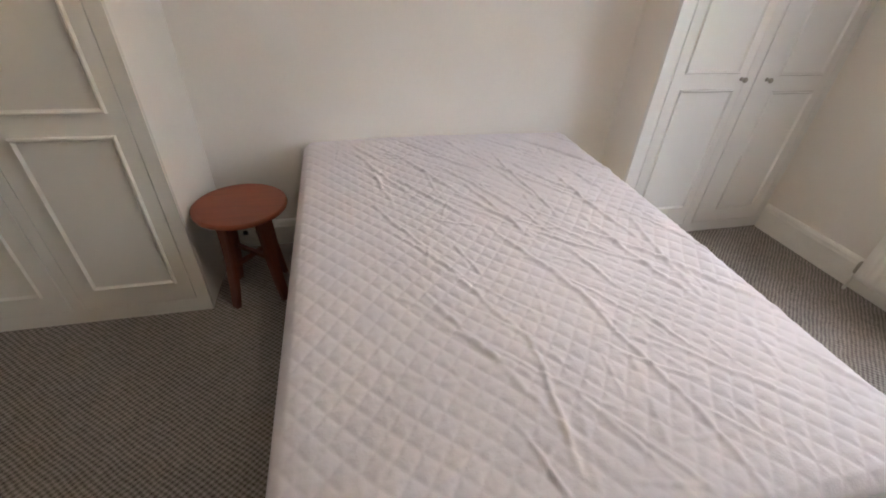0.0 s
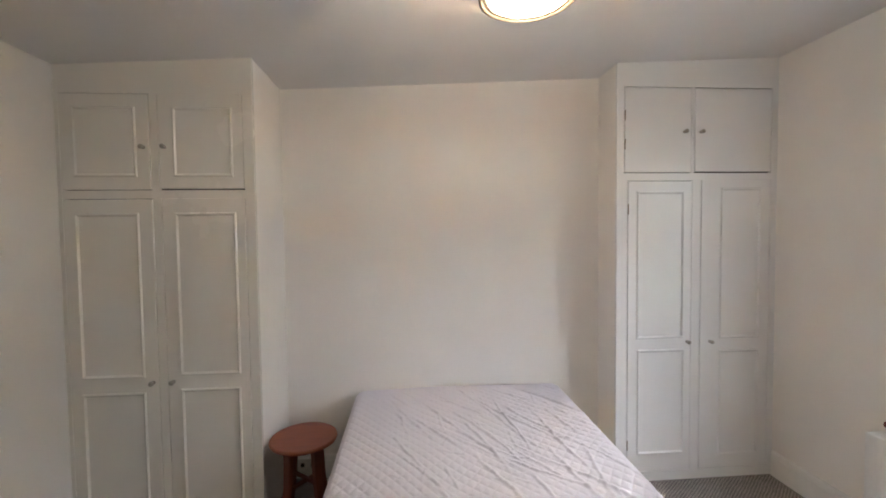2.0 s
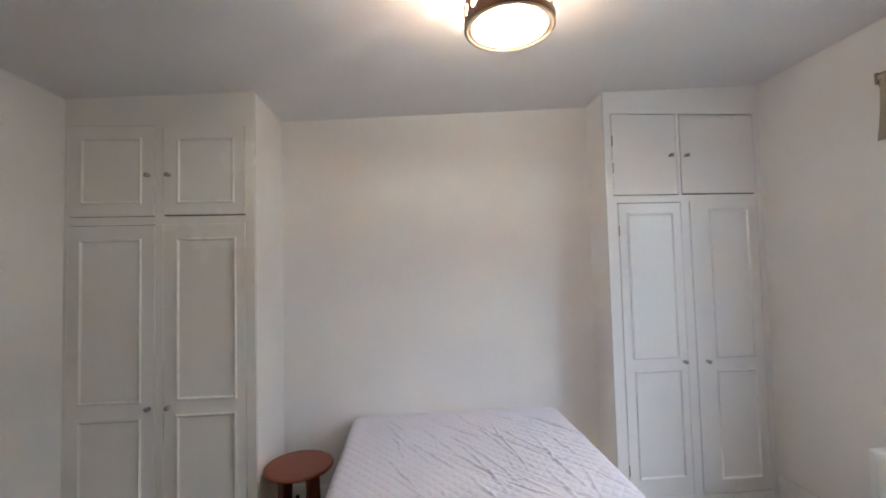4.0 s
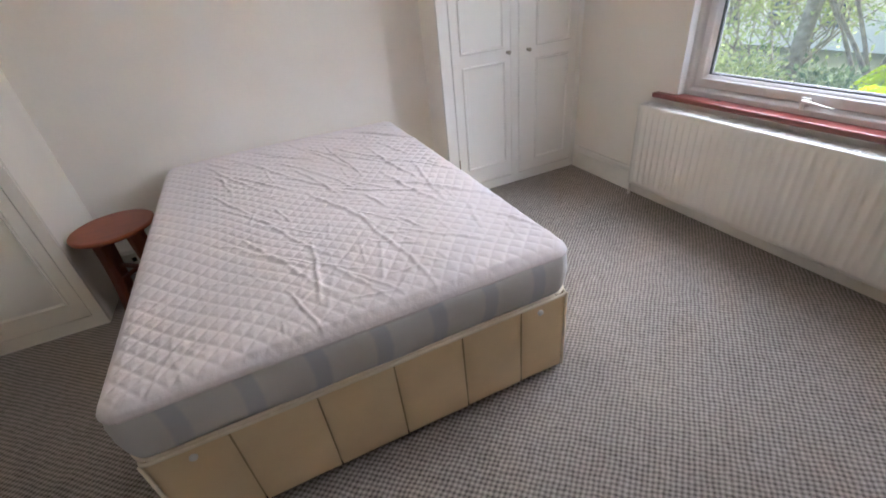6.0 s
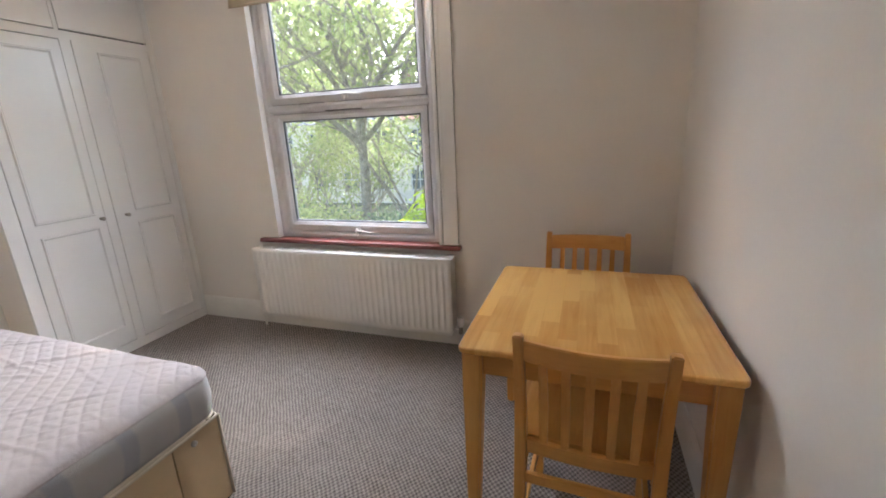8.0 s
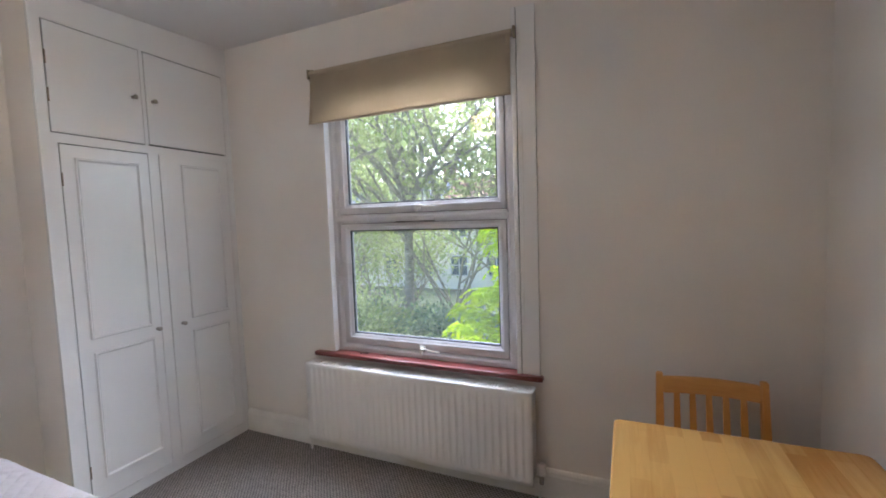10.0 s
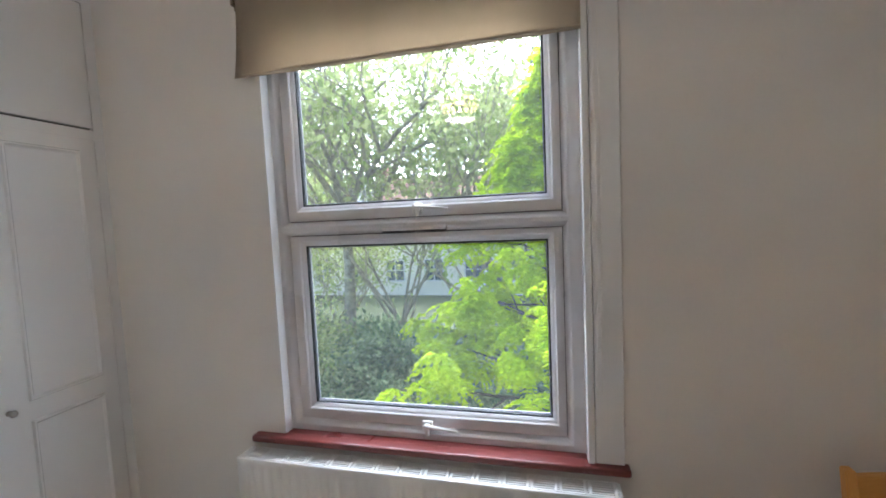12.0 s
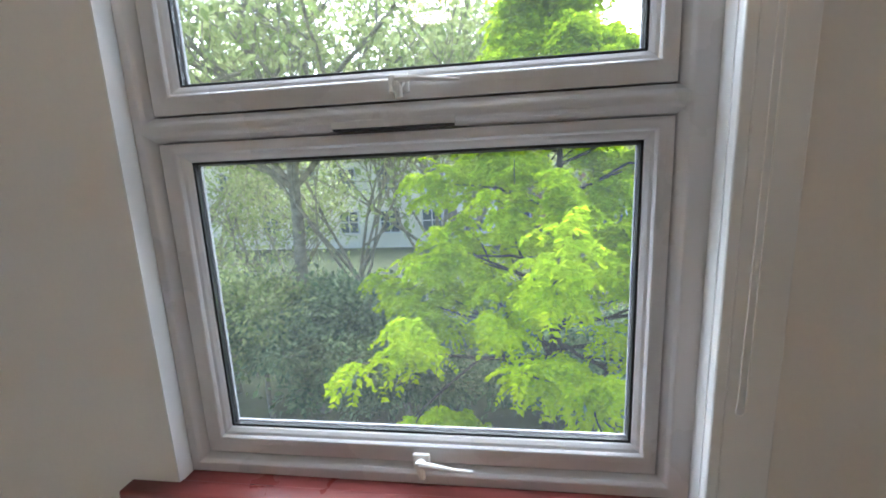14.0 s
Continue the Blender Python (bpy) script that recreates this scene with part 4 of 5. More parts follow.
# ---- chairs ----
def chair():
    """Chair at the origin, its back at x = 0, facing +x; 0.41 wide, 0.806 high."""
    c = empty("dining_chair")
    W, H = 0.206, 0.806
    for s in (-1, 1):
        bm = bmesh.new()
        prof = [(-0.045, 0.0, 0.015), (-0.010, 0.22, 0.017), (0.006, 0.41, 0.018), (-0.004, 0.57, 0.016), (-0.050, H, 0.0135)]
        rr = []
        for x, z, w in prof:
            rr.append([bm.verts.new((x + p * w * 1.1, s * (W - 0.016) + q * w, z)) for p, q in ((-1, -1), (1, -1), (1, 1), (-1, 1))])
        for a, b in zip(rr, rr[1:]):
            for k in range(4):
                bm.faces.new((a[k], a[(k + 1) % 4], b[(k + 1) % 4], b[k]))
        bm.faces.new(rr[0])
        bm.faces.new(rr[-1][::-1])
        bmesh.ops.recalc_face_normals(bm, faces=bm.faces)
        bmesh.ops.bevel(bm, geom=bm.edges[:], offset=0.004, segments=2, affect="EDGES")
        part("back_post", bm, BEECH_Z, c)
        bm = boxes(((0.335, s * 0.186 - 0.018, 0.0), (0.371, s * 0.186 + 0.018, 0.415)), bevel=0.004)
        part("leg", bm, BEECH_Z, c)
        part("side_rail", boxes(((0.012, s * 0.180 - 0.010, 0.362), (0.338, s * 0.180 + 0.010, 0.420)), bevel=0.003), BEECH_X, c)
        part("stretcher", boxes(((-0.012, s * 0.180 - 0.008, 0.165), (0.340, s * 0.180 + 0.008, 0.195)), bevel=0.003), BEECH_X, c)

    def curved(z0, z1, x, bow, thick, half, name, steps=12):
        bm = bmesh.new()
        rr = []
        for k in range(steps + 1):
            y = -half + 2 * half * k / steps
            o = -bow * (1 - (y / half) ** 2)
            lean = 0.19 * (z1 - z0)
            rr.append([bm.verts.new(p) for p in ((x + o, y, z0), (x + o + thick, y, z0), (x + o + thick - lean, y, z1), (x + o - lean, y, z1))])
        for a, b in zip(rr, rr[1:]):
            for k in range(4):
                bm.faces.new((a[k], b[k], b[(k + 1) % 4], a[(k + 1) % 4]))
        bm.faces.new(rr[0])
        bm.faces.new(rr[-1][::-1])
        bmesh.ops.recalc_face_normals(bm, faces=bm.faces)
        bmesh.ops.bevel(bm, geom=[e for e in bm.edges if len(e.link_faces) == 2 and e.calc_face_angle() > 0.8], offset=0.003, segments=2, affect="EDGES")
        part(name, bm, BEECH_Y, c)
    curved(0.722, 0.790, -0.044, 0.026, 0.018, W - 0.030, "top_rail")
    curved(0.388, 0.446, 0.002, 0.014, 0.018, W - 0.032, "back_rail")
    for k in range(5):
        y = -0.122 + 0.061 * k
        o = 1 - (y / (W - 0.03)) ** 2
        bm = bmesh.new()
        x0, x1 = -0.006 - 0.014 * o, -0.046 - 0.025 * o
        rr = []
        for t, w in ((0, 0.011), (0.5, 0.013), (1, 0.011)):
            x, z = x0 + (x1 - x0) * t + 0.010 * (1 - (2 * t - 1) ** 2), 0.440 + 0.290 * t
            rr.append([bm.verts.new(p) for p in ((x, y - w, z), (x + 0.010, y - w, z), (x + 0.010, y + w, z), (x, y + w, z))])
        for a, b in zip(rr, rr[1:]):
            for q in range(4):
                bm.faces.new((a[q], b[q], b[(q + 1) % 4], a[(q + 1) % 4]))
        bm.faces.new(rr[0])
        bm.faces.new(rr[-1][::-1])
        bmesh.ops.recalc_face_normals(bm, faces=bm.faces)
        part("slat", bm, BEECH_Z, c)
    part("front_rail", boxes(((0.345, -0.165, 0.362), (0.362, 0.165, 0.420)), bevel=0.003), BEECH_Y, c)
    part("back_stretcher", boxes(((-0.018, -0.174, 0.292), (-0.002, 0.174, 0.328)), bevel=0.003), BEECH_Y, c)
    part("front_stretcher", boxes(((0.348, -0.165, 0.225), (0.362, 0.165, 0.255)), bevel=0.003), BEECH_Y, c)
    # saddled seat
    bm = bmesh.new()
    n = 16
    g = []
    for i in range(n + 1):
        u = i / n
        row = []
        for j in range(n + 1):
            v = j / n * 2 - 1
            half = 0.218 + 0.016 * u - 0.05 * max(0, (u - 0.86) / 0.14) ** 2 - 0.035 * max(0, (0.1 - u) / 0.1) ** 2
            dip = 0.010 * math.exp(-((u - 0.45) / 0.35) ** 2) * (math.exp(-((v - 0.4) / 0.35) ** 2) + math.exp(-((v + 0.4) / 0.35) ** 2))
            ed = 0.006 * max(0, (abs(v) - 0.9) / 0.1) ** 2 + 0.006 * max(0, (u - 0.93) / 0.07) ** 2
            row.append(bm.verts.new((0.012 + 0.385 * u, v * half, 0.445 - dip - ed)))
        g.append(row)
    for i in range(n):
        for j in range(n):
            bm.faces.new((g[i][j], g[i + 1][j], g[i + 1][j + 1], g[i][j + 1]))
    bmesh.ops.recalc_face_normals(bm, faces=bm.faces)
    if bm.faces[0].normal.z < 0:
        bmesh.ops.reverse_faces(bm, faces=bm.faces)
    r = bmesh.ops.extrude_face_region(bm, geom=bm.faces[:])
    for v in (q for q in r["geom"] if isinstance(q, bmesh.types.BMVert)):
        v.co.z = 0.420
    bmesh.ops.recalc_face_normals(bm, faces=bm.faces)
    part("seat", bm, BEECH_X, c, "shaped solid beech seat")
    return tagged(c, "light beech dining chair with a slatted back at the table", "chair", "chairs at the table")


near_chair = chair()
near_chair.matrix_world = pose(1.605, 0.075, 0, 0, 0, -3)
copy_thing(near_chair, pose(2.705, 0.092, 0, 0, 0, 181))

# ---- ceiling lamp ----
LPX, LPY, LPZ, LPR, LPH = 0.925, 1.78, 2.388, 0.158, 0.200
lamp = tagged(empty("pendant_lamp", (LPX, LPY, ceil_z(LPX))), "bronze drum pendant lamp with round cut-outs, lit", "lamp")


def lpart(name, bm, mat, label="", smooth=False):
    ob = part(name, bm, mat, lamp, label, smooth)
    ob.matrix_parent_inverse = Matrix.Translation(-lamp.location)
    return ob


def drum(radius, cells=18, rows=3):
    """A drum wall of cells, each with an eight-sided hole."""
    bm = bmesh.new()
    cell_h = 0.056
    z0 = LPZ + 0.022

    def at(a, z):
        return bm.verts.new((LPX + radius * math.cos(a), LPY + radius * math.sin(a), z))
    for j in range(rows):
        for i in range(cells):
            a0, a1 = 2 * math.pi * (i + 0.5 * (j % 2)) / cells, 2 * math.pi * (i + 1 + 0.5 * (j % 2)) / cells
            ac, zc = (a0 + a1) / 2, z0 + cell_h * (j + 0.5)
            outer, inner = [], []
            for k in range(16):
                t = 2 * math.pi * k / 16
                cs, sn = math.cos(t), math.sin(t)
                m = max(abs(cs), abs(sn))
                outer.append(at(ac + (a1 - a0) / 2 * cs / m, zc + cell_h / 2 * sn / m))
                inner.append(at(ac + (a1 - a0) / 2 * 0.60 * cs, zc + cell_h / 2 * 0.78 * sn))
            for k in range(16):
                bm.faces.new((outer[k], outer[(k + 1) % 16], inner[(k + 1) % 16], inner[k]))
    for za, zb in ((LPZ, z0), (z0 + rows * cell_h, LPZ + LPH)):
        lo = [at(2 * math.pi * k / 48, za) for k in range(48)]
        hi = [at(2 * math.pi * k / 48, zb) for k in range(48)]
        for k in range(48):
            bm.faces.new((lo[k], lo[(k + 1) % 48], hi[(k + 1) % 48], hi[k]))
    bmesh.ops.remove_doubles(bm, verts=bm.verts[:], dist=0.0004)
    bmesh.ops.recalc_face_normals(bm, faces=bm.faces)
    return bm


bm = drum(LPR)
lpart("shade", bm, COPPER, "bronze metal drum with round holes")
bm = drum(LPR - 0.002)
lpart("shade_lining", bm, SHADE_IN)
bm = bmesh.new()
lathe(bm, [(0.129, LPZ + 0.006), (0.131, LPZ + 0.004), (0.131, LPZ + 0.010)], (LPX, LPY, 0), "z", 40)
lpart("diffuser", bm, GLOWM, "glowing white diffuser disc")
bm = bmesh.new()
rim_pts = [(LPX + (LPR - 0.007) * math.cos(2 * math.pi * k / 48), LPY + (LPR - 0.007) * math.sin(2 * math.pi * k / 48), LPZ + 0.003) for k in range(49)]
tube(bm, rim_pts, 0.005, 8)
inner = [bm.verts.new((LPX + 0.129 * math.cos(2 * math.pi * k / 48), LPY + 0.129 * math.sin(2 * math.pi * k / 48), LPZ + 0.006)) for k in range(48)]
outer = [bm.verts.new((LPX + (LPR - 0.004) * math.cos(2 * math.pi * k / 48), LPY + (LPR - 0.004) * math.sin(2 * math.pi * k / 48), LPZ + 0.004)) for k in range(48)]
for k in range(48):
    bm.faces.new((inner[k], inner[(k + 1) % 48], outer[(k + 1) % 48], outer[k]))
lpart("rim", bm, SHADE_IN, smooth=True)
bm = bmesh.new()
tube(bm, [(LPX, LPY, LPZ + LPH - 0.01), (LPX, LPY, ceil_z(LPX) - 0.02)], 0.0035, 8)
for k in range(3):
    a = 2 * math.pi * k / 3
    tube(bm, [(LPX, LPY, LPZ + LPH - 0.008), (LPX + (LPR - 0.003) * math.cos(a), LPY + (LPR - 0.003) * math.sin(a), LPZ + LPH - 0.008)], 0.003, 6)
# Unseen disc added to keep the bulb's glow off the ceiling
bm2 = bmesh.new()
lathe(bm2, [(LPR - 0.004, LPZ + LPH - 0.004), (LPR - 0.004, LPZ + LPH - 0.001)], (LPX, LPY, 0), "z", 48)
lpart("light_stop", bm2, SHADE_IN)
lpart("cord", bm, PLASTIC, "white hanging cord with a wire spider")
bm = bmesh.new()
lathe(bm, [(0.045, ceil_z(LPX) - 0.03), (0.048, ceil_z(LPX) - 0.012), (0.048, ceil_z(LPX) + 0.004)], (LPX, LPY, 0), "z", 24)
lpart("ceiling_rose", bm, PLASTIC)
bulb_data = bpy.data.lights.new("bulb", "POINT")
bulb_data.energy, bulb_data.color, bulb_data.shadow_soft_size = 3.2, (1.0, 0.84, 0.64), 0.03
bulb = new("bulb", bulb_data)
bulb.location = (LPX, LPY, LPZ + 0.09)

# ---- outdoors ----
GZ = -3.3
BARK = material("bark", (0.36, 0.31, 0.22), 0.9, 0.3, 8, 60, 0.8, depth=0.01)
GRASS = material("grass_ground", (0.10, 0.11, 0.035), 0.95, 0.25, 0.6, 20, 0.4, depth=0.02)
BRICK = material("red_brick", (0.36, 0.17, 0.11), 0.9, 0.2, 3, 30, 0.3)
RENDER_W = material("white_render", (0.85, 0.79, 0.69), 0.85, 0.06, 1, 30, 0.2)
SLATE = material("slate_roof", (0.14, 0.14, 0.16), 0.7, 0.2, 2, 15, 0.3)
TILE = material("clay_roof", (0.33, 0.15, 0.10), 0.85, 0.2, 2, 15, 0.3)
PANE = material("dark_window_pane", (0.10, 0.12, 0.14), 0.1, 0.2, 0.6, 20, 0.0)
LIME = leaf_material("golden_leaf", (0.43, 0.58, 0.003), (0.68, 0.78, 0.006), 0.55, 0.75)
PALE = leaf_material("pale_leaf", (0.27, 0.335, 0.10), (0.58, 0.60, 0.26), 0.6, 0.6)
IVY = leaf_material("dark_leaf", (0.085, 0.145, 0.07), (0.40, 0.47, 0.23), 0.5, 0.45)

bm = bmesh.new()
bmesh.ops.create_grid(bm, x_segments=8, y_segments=8, size=600)
bmesh.ops.translate(bm, verts=bm.verts, vec=(0, 0, GZ))
structure("ground", bm, GRASS, "green garden ground far below the window", "ground")


def leaves(name, centres, size, mat, parent, seed, droop=0.3, along=None):
    """Many small folded leaves, one at each centre, joined in one mesh."""
    rg = np.random.default_rng(seed)
    n = len(centres)
    c = np.asarray(centres)
    ax = rg.normal(size=(n, 3))
    ax[:, 2] -= droop
    if along is not None:
        ax = ax * 0.35 + along
    ax /= np.linalg.norm(ax, axis=1)[:, None]
    up = rg.normal(size=(n, 3)) * 0.6 + np.array([0, 0, 1.0])
    side = np.cross(ax, up)
    side /= np.linalg.norm(side, axis=1)[:, None] + 1e-6
    s = (size * rg.uniform(0.6, 1.3, n))[:, None]
    nrm = np.cross(side, ax)
    base, tip = c - ax * s * 0.5, c + ax * s * 0.5
    l, r = c + side * s * 0.28 + nrm * s * 0.08, c - side * s * 0.28 + nrm * s * 0.08
    v = np.stack([base, l, tip, r], 1).reshape(-1, 3)
    k = np.arange(n)[:, None] * 4
    f = np.concatenate([k + np.array([0, 1, 2]), k + np.array([0, 2, 3])], 1).reshape(-1, 3)
    me = bpy.data.meshes.new(name)
    me.from_pydata(v.tolist(), [], f.tolist())
    me.materials.append(mat)
    ob = new(name, me)
    ob.parent = parent
    return ob


def grow(rg, start, way, length, radius, depth, out, tips, spread, lift):
    """Limbs from start, forking depth times; fills out with tubes and tips with end points."""
    pts, radii = [Vector(start)], [radius]
    d = Vector(way).normalized()
    for k in range(4):
        d = (d + Vector((rg.uniform(-1, 1), rg.uniform(-1, 1), rg.uniform(-0.6, 1) * 0.5)) * 0.18).normalized()
        pts.append(pts[-1] + d * length / 4)
        radii.append(radius * (1 - 0.45 * (k + 1) / 4))
    out.append((pts, radii))
    if depth == 0:
        tips.append((pts[2], d))
        tips.append((pts[-1], d))
        return
    if depth == 1:
        tips.append((pts[-1], d))
    for k in range(3 if depth > 1 else 4):
        side = Vector((rg.gauss(0, 1), rg.gauss(0, 1), rg.gauss(0, 0.7) + lift)).normalized()
        grow(rg, pts[-1 - (k % 3)], d * (1 - spread) + side * spread, length * rg.uniform(0.58, 0.8), radius * 0.55, depth - 1, out, tips, spread, lift)


def tree(label, base, trunk_h, limb_len, radius, depth, leaf_n, leaf_size, mat, seed, spread=0.55, lift=0.35, lean=(0, 0), cloud=0.45, boughs=5, category="tree", name="tree"):
    rg = random.Random(seed)
    t = tagged(empty(name, base), label, category)
    out, tips = [], []
    top = Vector((lean[0], lean[1], trunk_h))
    trunk_pts = [Vector((0, 0, -0.1)), top * 0.35 + Vector((rg.uniform(-.1, .1), rg.uniform(-.1, .1), 0)), top * 0.7, top]
    out.append((trunk_pts, [radius * 1.25, radius, radius * 0.85, radius * 0.7]))
    for k in range(boughs):
        a = 2 * math.pi * (k + rg.uniform(-0.3, 0.3)) / boughs
        way = Vector((math.cos(a) * 0.8, math.sin(a) * 0.8, lift + rg.uniform(0.1, 0.7)))
        grow(rg, trunk_pts[-1] if k % 2 else trunk_pts[-1].lerp(trunk_pts[-2], 0.5), way, limb_len, radius * 0.5, depth, out, tips, spread, lift)
    bm = bmesh.new()
    for p, r in out:
        tube(bm, p, r, 6 if r[0] > 0.03 else 4, cap=False)
    part("trunk", bm, BARK, t, smooth=True)
    nr = np.random.default_rng(seed)
    cs = []
    per = max(1, leaf_n // max(1, len(tips)))
    for p, d in tips:
        for q in range(per):
            v = nr.normal(size=3) * cloud * np.array([1, 1, 0.75])
            cs.append((p.x + v[0], p.y + v[1], p.z + v[2]))
    leaves("crown", cs, leaf_size, mat, t, seed)
    return t


def golden_tree(label, base, height, low, reach, boughs, radius, sprays_each, seed, name="tree", category="tree"):
    """A tiered tree: a dark leader with boughs that shorten upwards, each twig ending in a fan of drooping feathered leaves."""
    rg = random.Random(seed)
    t = tagged(empty(name, base), label, category)
    out, tips = [], []
    leader = [Vector((0.05 * math.sin(k * 1.7), 0.07 * math.sin(k * 1.1), height * k / 7 - (0.1 if k == 0 else 0))) for k in range(8)]
    out.append((leader, [radius * (1.1 - 0.13 * k) for k in range(8)]))
    for k in range(boughs):
        f = ((k + 0.5) / boughs) ** 1.3
        z = low + (height - low) * f
        a = 2.4 * k + rg.uniform(-0.3, 0.3)
        q = min(6, int(z / height * 7))
        at = leader[q].lerp(leader[q + 1], z / height * 7 - q)
        ln = reach * (1 - 0.88 * f ** 1.1) * rg.uniform(0.8, 1.1)
        grow(rg, at, (math.cos(a), math.sin(a), 0.12 + 0.5 * f), ln * 0.5, radius * 0.42 * (1 - 0.6 * f), 2, out, tips, 0.42, 0.12)
    bm = bmesh.new()
    for p, r in out:
        tube(bm, p, r, 7 if r[0] > 0.02 else 4, cap=False)
    part("trunk", bm, DARKBARK, t, smooth=True)
    cs, al = [], []
    for p, d in tips:
        for q in range(sprays_each):
            w = (Vector((rg.gauss(0, 1), rg.gauss(0, 1), rg.gauss(0, 0.25))) + d * 0.6).normalized()
            sd = w.cross(Vector((0, 0, 1))).normalized()
            o = p - d * rg.uniform(0, 0.16)
            ln = rg.uniform(0.16, 0.27)
            for s in range(11):
                f = s / 10
                c0 = o + w * ln * (f + 0.12) + Vector((0, 0, -0.16 * f * f))
                size = math.sin(0.5 + 2.3 * f)
                for sg in (-1, 1):
                    cs.append(tuple(c0 + sd * sg * 0.036 * size))
                    al.append(tuple(sd * sg + w * 0.7 + Vector((0, 0, -0.45))))
    leaves("crown", cs, 0.066, LIME, t, seed, along=np.array(al))
    return t


DARKBARK = material("dark_bark", (0.07, 0.06, 0.05), 0.9, 0.3, 8, 60, 0.8, depth=0.01)
golden_tree("bright yellow-green tree with feathery drooping leaves in the garden", (7.2, 0.72, GZ), 6.8, 2.25, 2.8, 38, 0.075, 9, 5)
golden_tree("low bright yellow-green shrub under the feathery tree", (7.2, 2.10, GZ), 1.4, 0.6, 0.75, 8, 0.025, 8, 9, name="shrub", category="shrub")
# larger pale trees behind, many-stemmed and airy, over a dark ivy bush
tree("many-stemmed pale green garden tree with an open airy crown", (10.4, 5.6, GZ), 5.2, 2.3, 0.15, 3, 6500, 0.17, PALE, 21, spread=0.5, lift=0.5, cloud=0.24, boughs=10)
tree("slender many-stemmed garden tree beside the ivy", (10.9, 4.3, GZ), 2.3, 2.9, 0.085, 3, 4200, 0.17, PALE, 29, spread=0.45, lift=0.9, lean=(0.1, 0.3), cloud=0.2, boughs=7)
tree("tall pale green garden tree behind the others", (12.8, 1.5, GZ), 3.2, 3.4, 0.15, 3, 13000, 0.12, PALE, 34, spread=0.5, lift=0.75, lean=(0.2, 0.9), cloud=0.26, boughs=8)
tree("pale green garden tree beside the ivy", (13.2, 9.8, GZ), 2.4, 3.0, 0.12, 3, 11000, 0.13, PALE, 41, spread=0.5, lift=0.6, cloud=0.3, boughs=7)
tree("pale green garden tree with crossing limbs", (11.6, 3.2, GZ), 2.8, 2.7, 0.08, 3, 4500, 0.16, PALE, 43, spread=0.55, lift=0.45, lean=(0.1, -0.3), cloud=0.26, boughs=8)
tree("tall green tree at the end of the garden", (18.0, 13.5, GZ), 3.2, 3.2, 0.18, 3, 12000, 0.18, PALE, 47, spread=0.5, lift=0.7, cloud=0.42, boughs=6)
tree("green tree at the end of the garden", (18.0, -0.8, GZ), 2.4, 2.6, 0.18, 3, 12000, 0.18, PALE, 52, spread=0.5, lift=0.5, cloud=0.42, boughs=7)
tree("pale green garden tree behind the ivy", (12.6, 7.2, GZ), 1.8, 1.7, 0.09, 3, 6000, 0.12, PALE, 45, spread=0.55, lift=0.35, cloud=0.3, boughs=8)
tree("ivy-covered dark green bush in the garden", (9.4, 4.9, GZ), 1.15, 0.85, 0.10, 3, 26000, 0.12, IVY, 8, spread=0.6, lift=0.3, cloud=0.2, boughs=9, category="bush", name="bush")
tree("pale green leafy shrub growing among the ivy", (9.1, 5.9, GZ), 1.5, 0.8, 0.05, 3, 4000, 0.11, PALE, 71, spread=0.6, lift=0.4, cloud=0.22, boughs=7, category="shrub", name="shrub")
tree("dark green garden shrub", (9.4, 3.2, GZ), 0.8, 0.85, 0.07, 3, 17000, 0.12, IVY, 13, spread=0.65, lift=0.25, cloud=0.2, boughs=8, category="shrub", name="shrub")
tree("dark green garden shrub", (9.8, 0.4, GZ), 0.7, 0.9, 0.07, 3, 16000, 0.12, IVY, 15, spread=0.65, lift=0.2, cloud=0.22, boughs=7, category="shrub", name="shrub")
tree("dark green garden shrub", (10.0, 7.2, GZ), 0.9, 0.95, 0.07, 3, 17000, 0.12, IVY, 17, spread=0.65, lift=0.2, cloud=0.22, boughs=7, category="shrub", name="shrub")


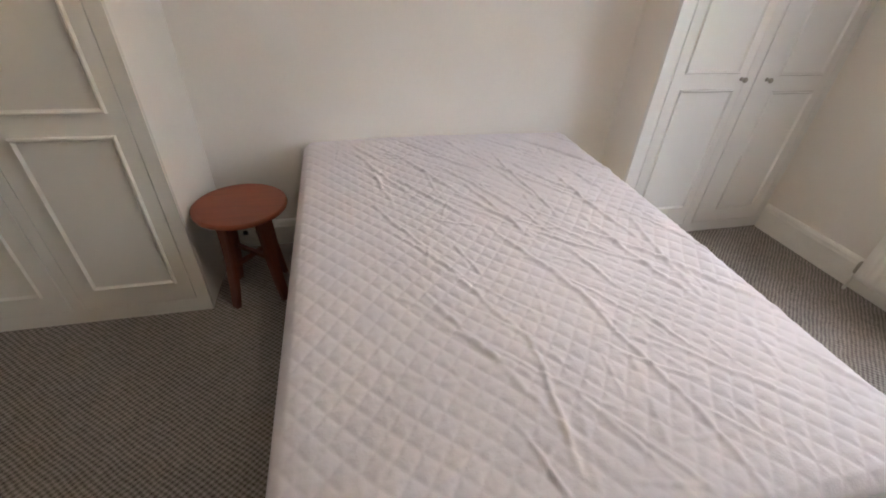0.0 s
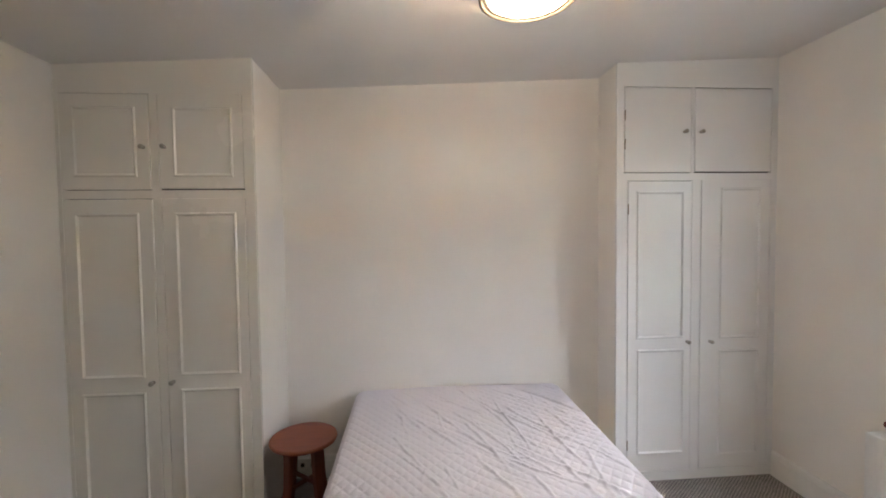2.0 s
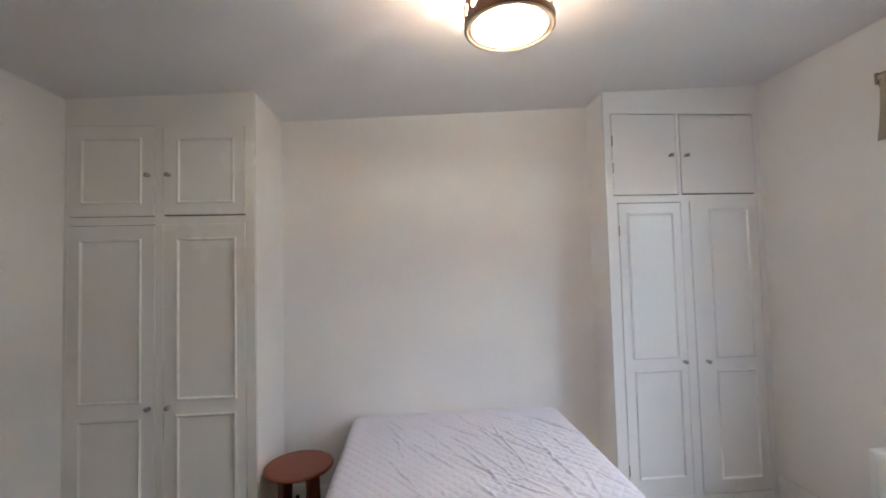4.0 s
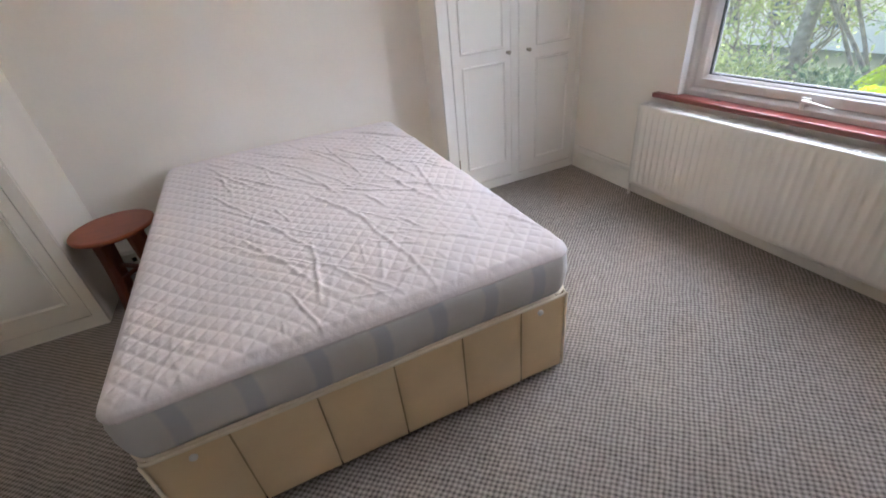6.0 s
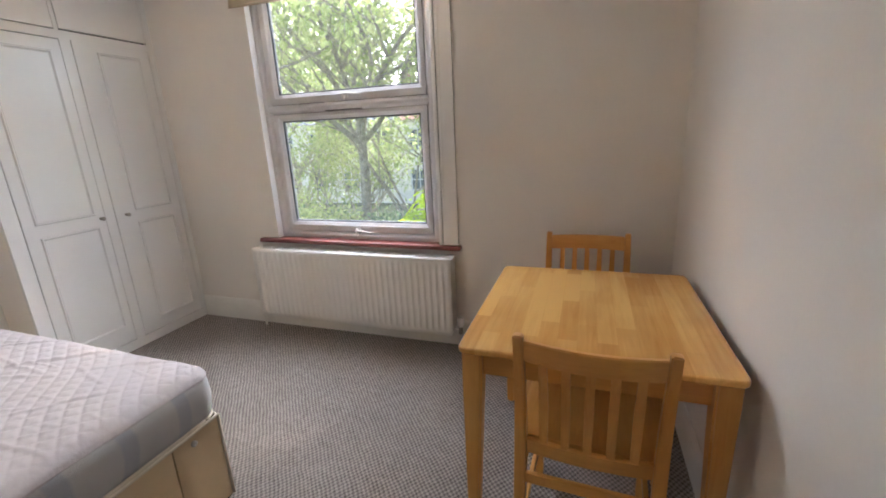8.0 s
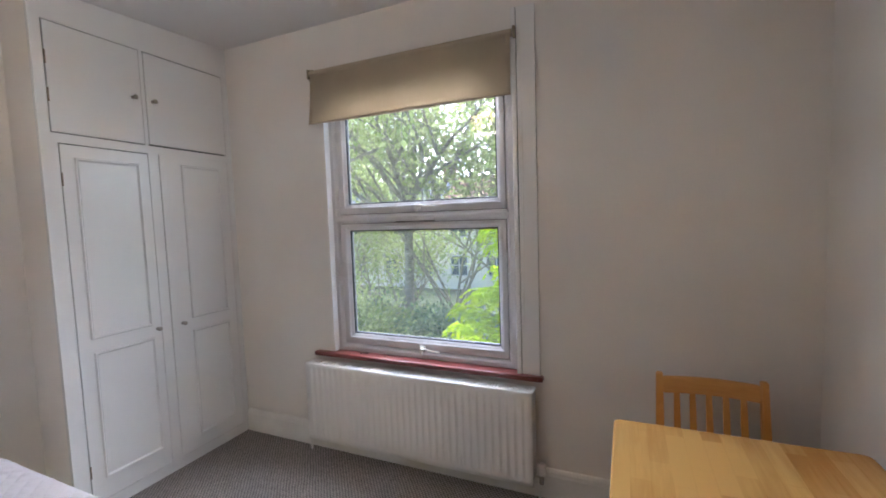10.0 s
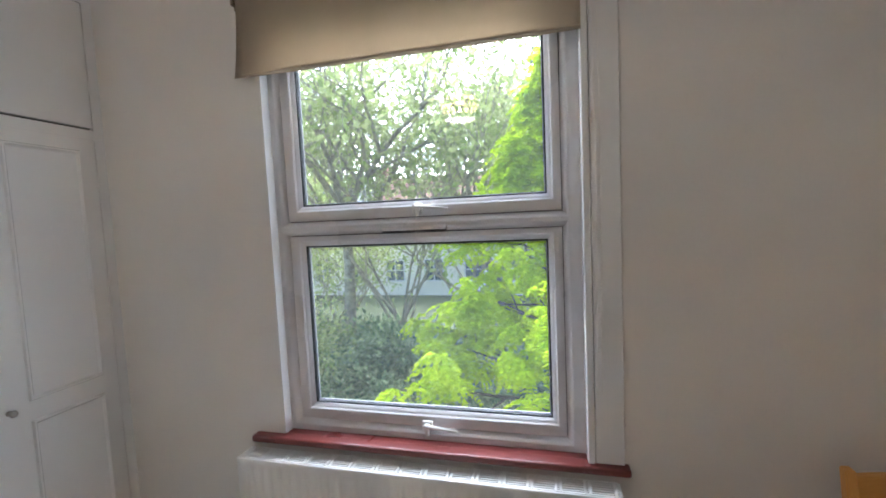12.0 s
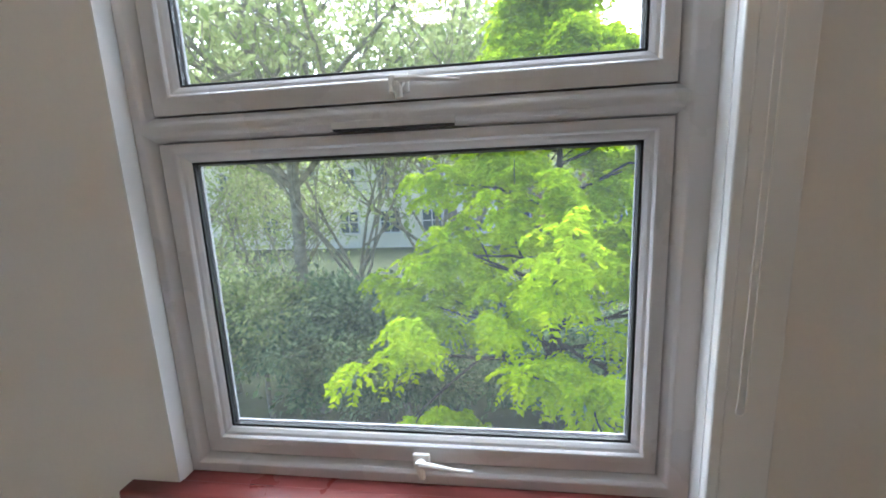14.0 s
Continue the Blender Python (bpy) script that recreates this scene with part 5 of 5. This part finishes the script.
def house(y0, y1, x, wall, roof):
    """A two-storey terraced house facing the window across the gardens."""
    h = tagged(empty("house", (x, (y0 + y1) / 2, GZ)), ("red brick" if wall == BRICK else "white rendered") + " terraced house with white windows beyond the gardens", "house", "terraced houses beyond the gardens")
    inv = Matrix.Translation(-h.location)

    def add(name, bm, mat, parent=None, lab=""):
        ob = part(name, bm, mat, parent or h, lab)
        if not parent:
            ob.matrix_parent_inverse = inv
        return ob
    top = GZ + 5.6
    add("wall", boxes(((x, y0 + 0.01, GZ), (x + 7, y1 - 0.01, top))), wall)
    bm = bmesh.new()
    pts = [(x - 0.35, top - 0.1), (x + 3.5, top + 2.3), (x + 7.3, top - 0.1)]
    a = [bm.verts.new((px, y0, pz)) for px, pz in pts]
    b = [bm.verts.new((px, y1, pz)) for px, pz in pts]
    bm.faces.new(a)
    bm.faces.new(b[::-1])
    for k in range(3):
        bm.faces.new((a[k], a[(k + 1) % 3], b[(k + 1) % 3], b[k]))
    bmesh.ops.recalc_face_normals(bm, faces=bm.faces)
    rf = add("roof", bm, roof)
    add("chimney", boxes(((x + 3.0, y0 + 0.1, top + 1.6), (x + 3.7, y0 + 1.0, top + 3.2)), bevel=0.03), BRICK, rf)
    n = 2
    for z in (GZ + 0.9, GZ + 3.5):
        for k in range(n):
            yc = y0 + (y1 - y0) * (k + 0.5) / n
            w = add("window", boxes(((x - 0.05, yc - 0.65, z), (x + 0.02, yc + 0.65, z + 0.09)), ((x - 0.05, yc - 0.65, z + 1.36), (x + 0.02, yc + 0.65, z + 1.45)),
                                    ((x - 0.05, yc - 0.65, z + 0.09), (x + 0.02, yc - 0.56, z + 1.36)), ((x - 0.05, yc + 0.56, z + 0.09), (x + 0.02, yc + 0.65, z + 1.36)),
                                    ((x - 0.045, yc - 0.56, z + 0.70), (x + 0.02, yc + 0.56, z + 0.77)), ((x - 0.045, yc - 0.035, z + 0.09), (x + 0.02, yc + 0.035, z + 1.36))), UPVC)
            add("pane", boxes(((x - 0.02, yc - 0.56, z + 0.09), (x - 0.012, yc + 0.56, z + 1.36))), PANE, w)
            add("sill", boxes(((x - 0.12, yc - 0.75, z - 0.10), (x + 0.02, yc + 0.75, z - 0.005)), bevel=0.01), RENDER_W, w)
    return h


for k, (wl, rf) in enumerate([(RENDER_W, TILE), (RENDER_W, SLATE), (BRICK, SLATE), (RENDER_W, TILE), (RENDER_W, TILE), (RENDER_W, SLATE), (RENDER_W, SLATE)]):
    house(-14 + 5.2 * k, -8.8 + 5.2 * k, 27.0, wl, rf)
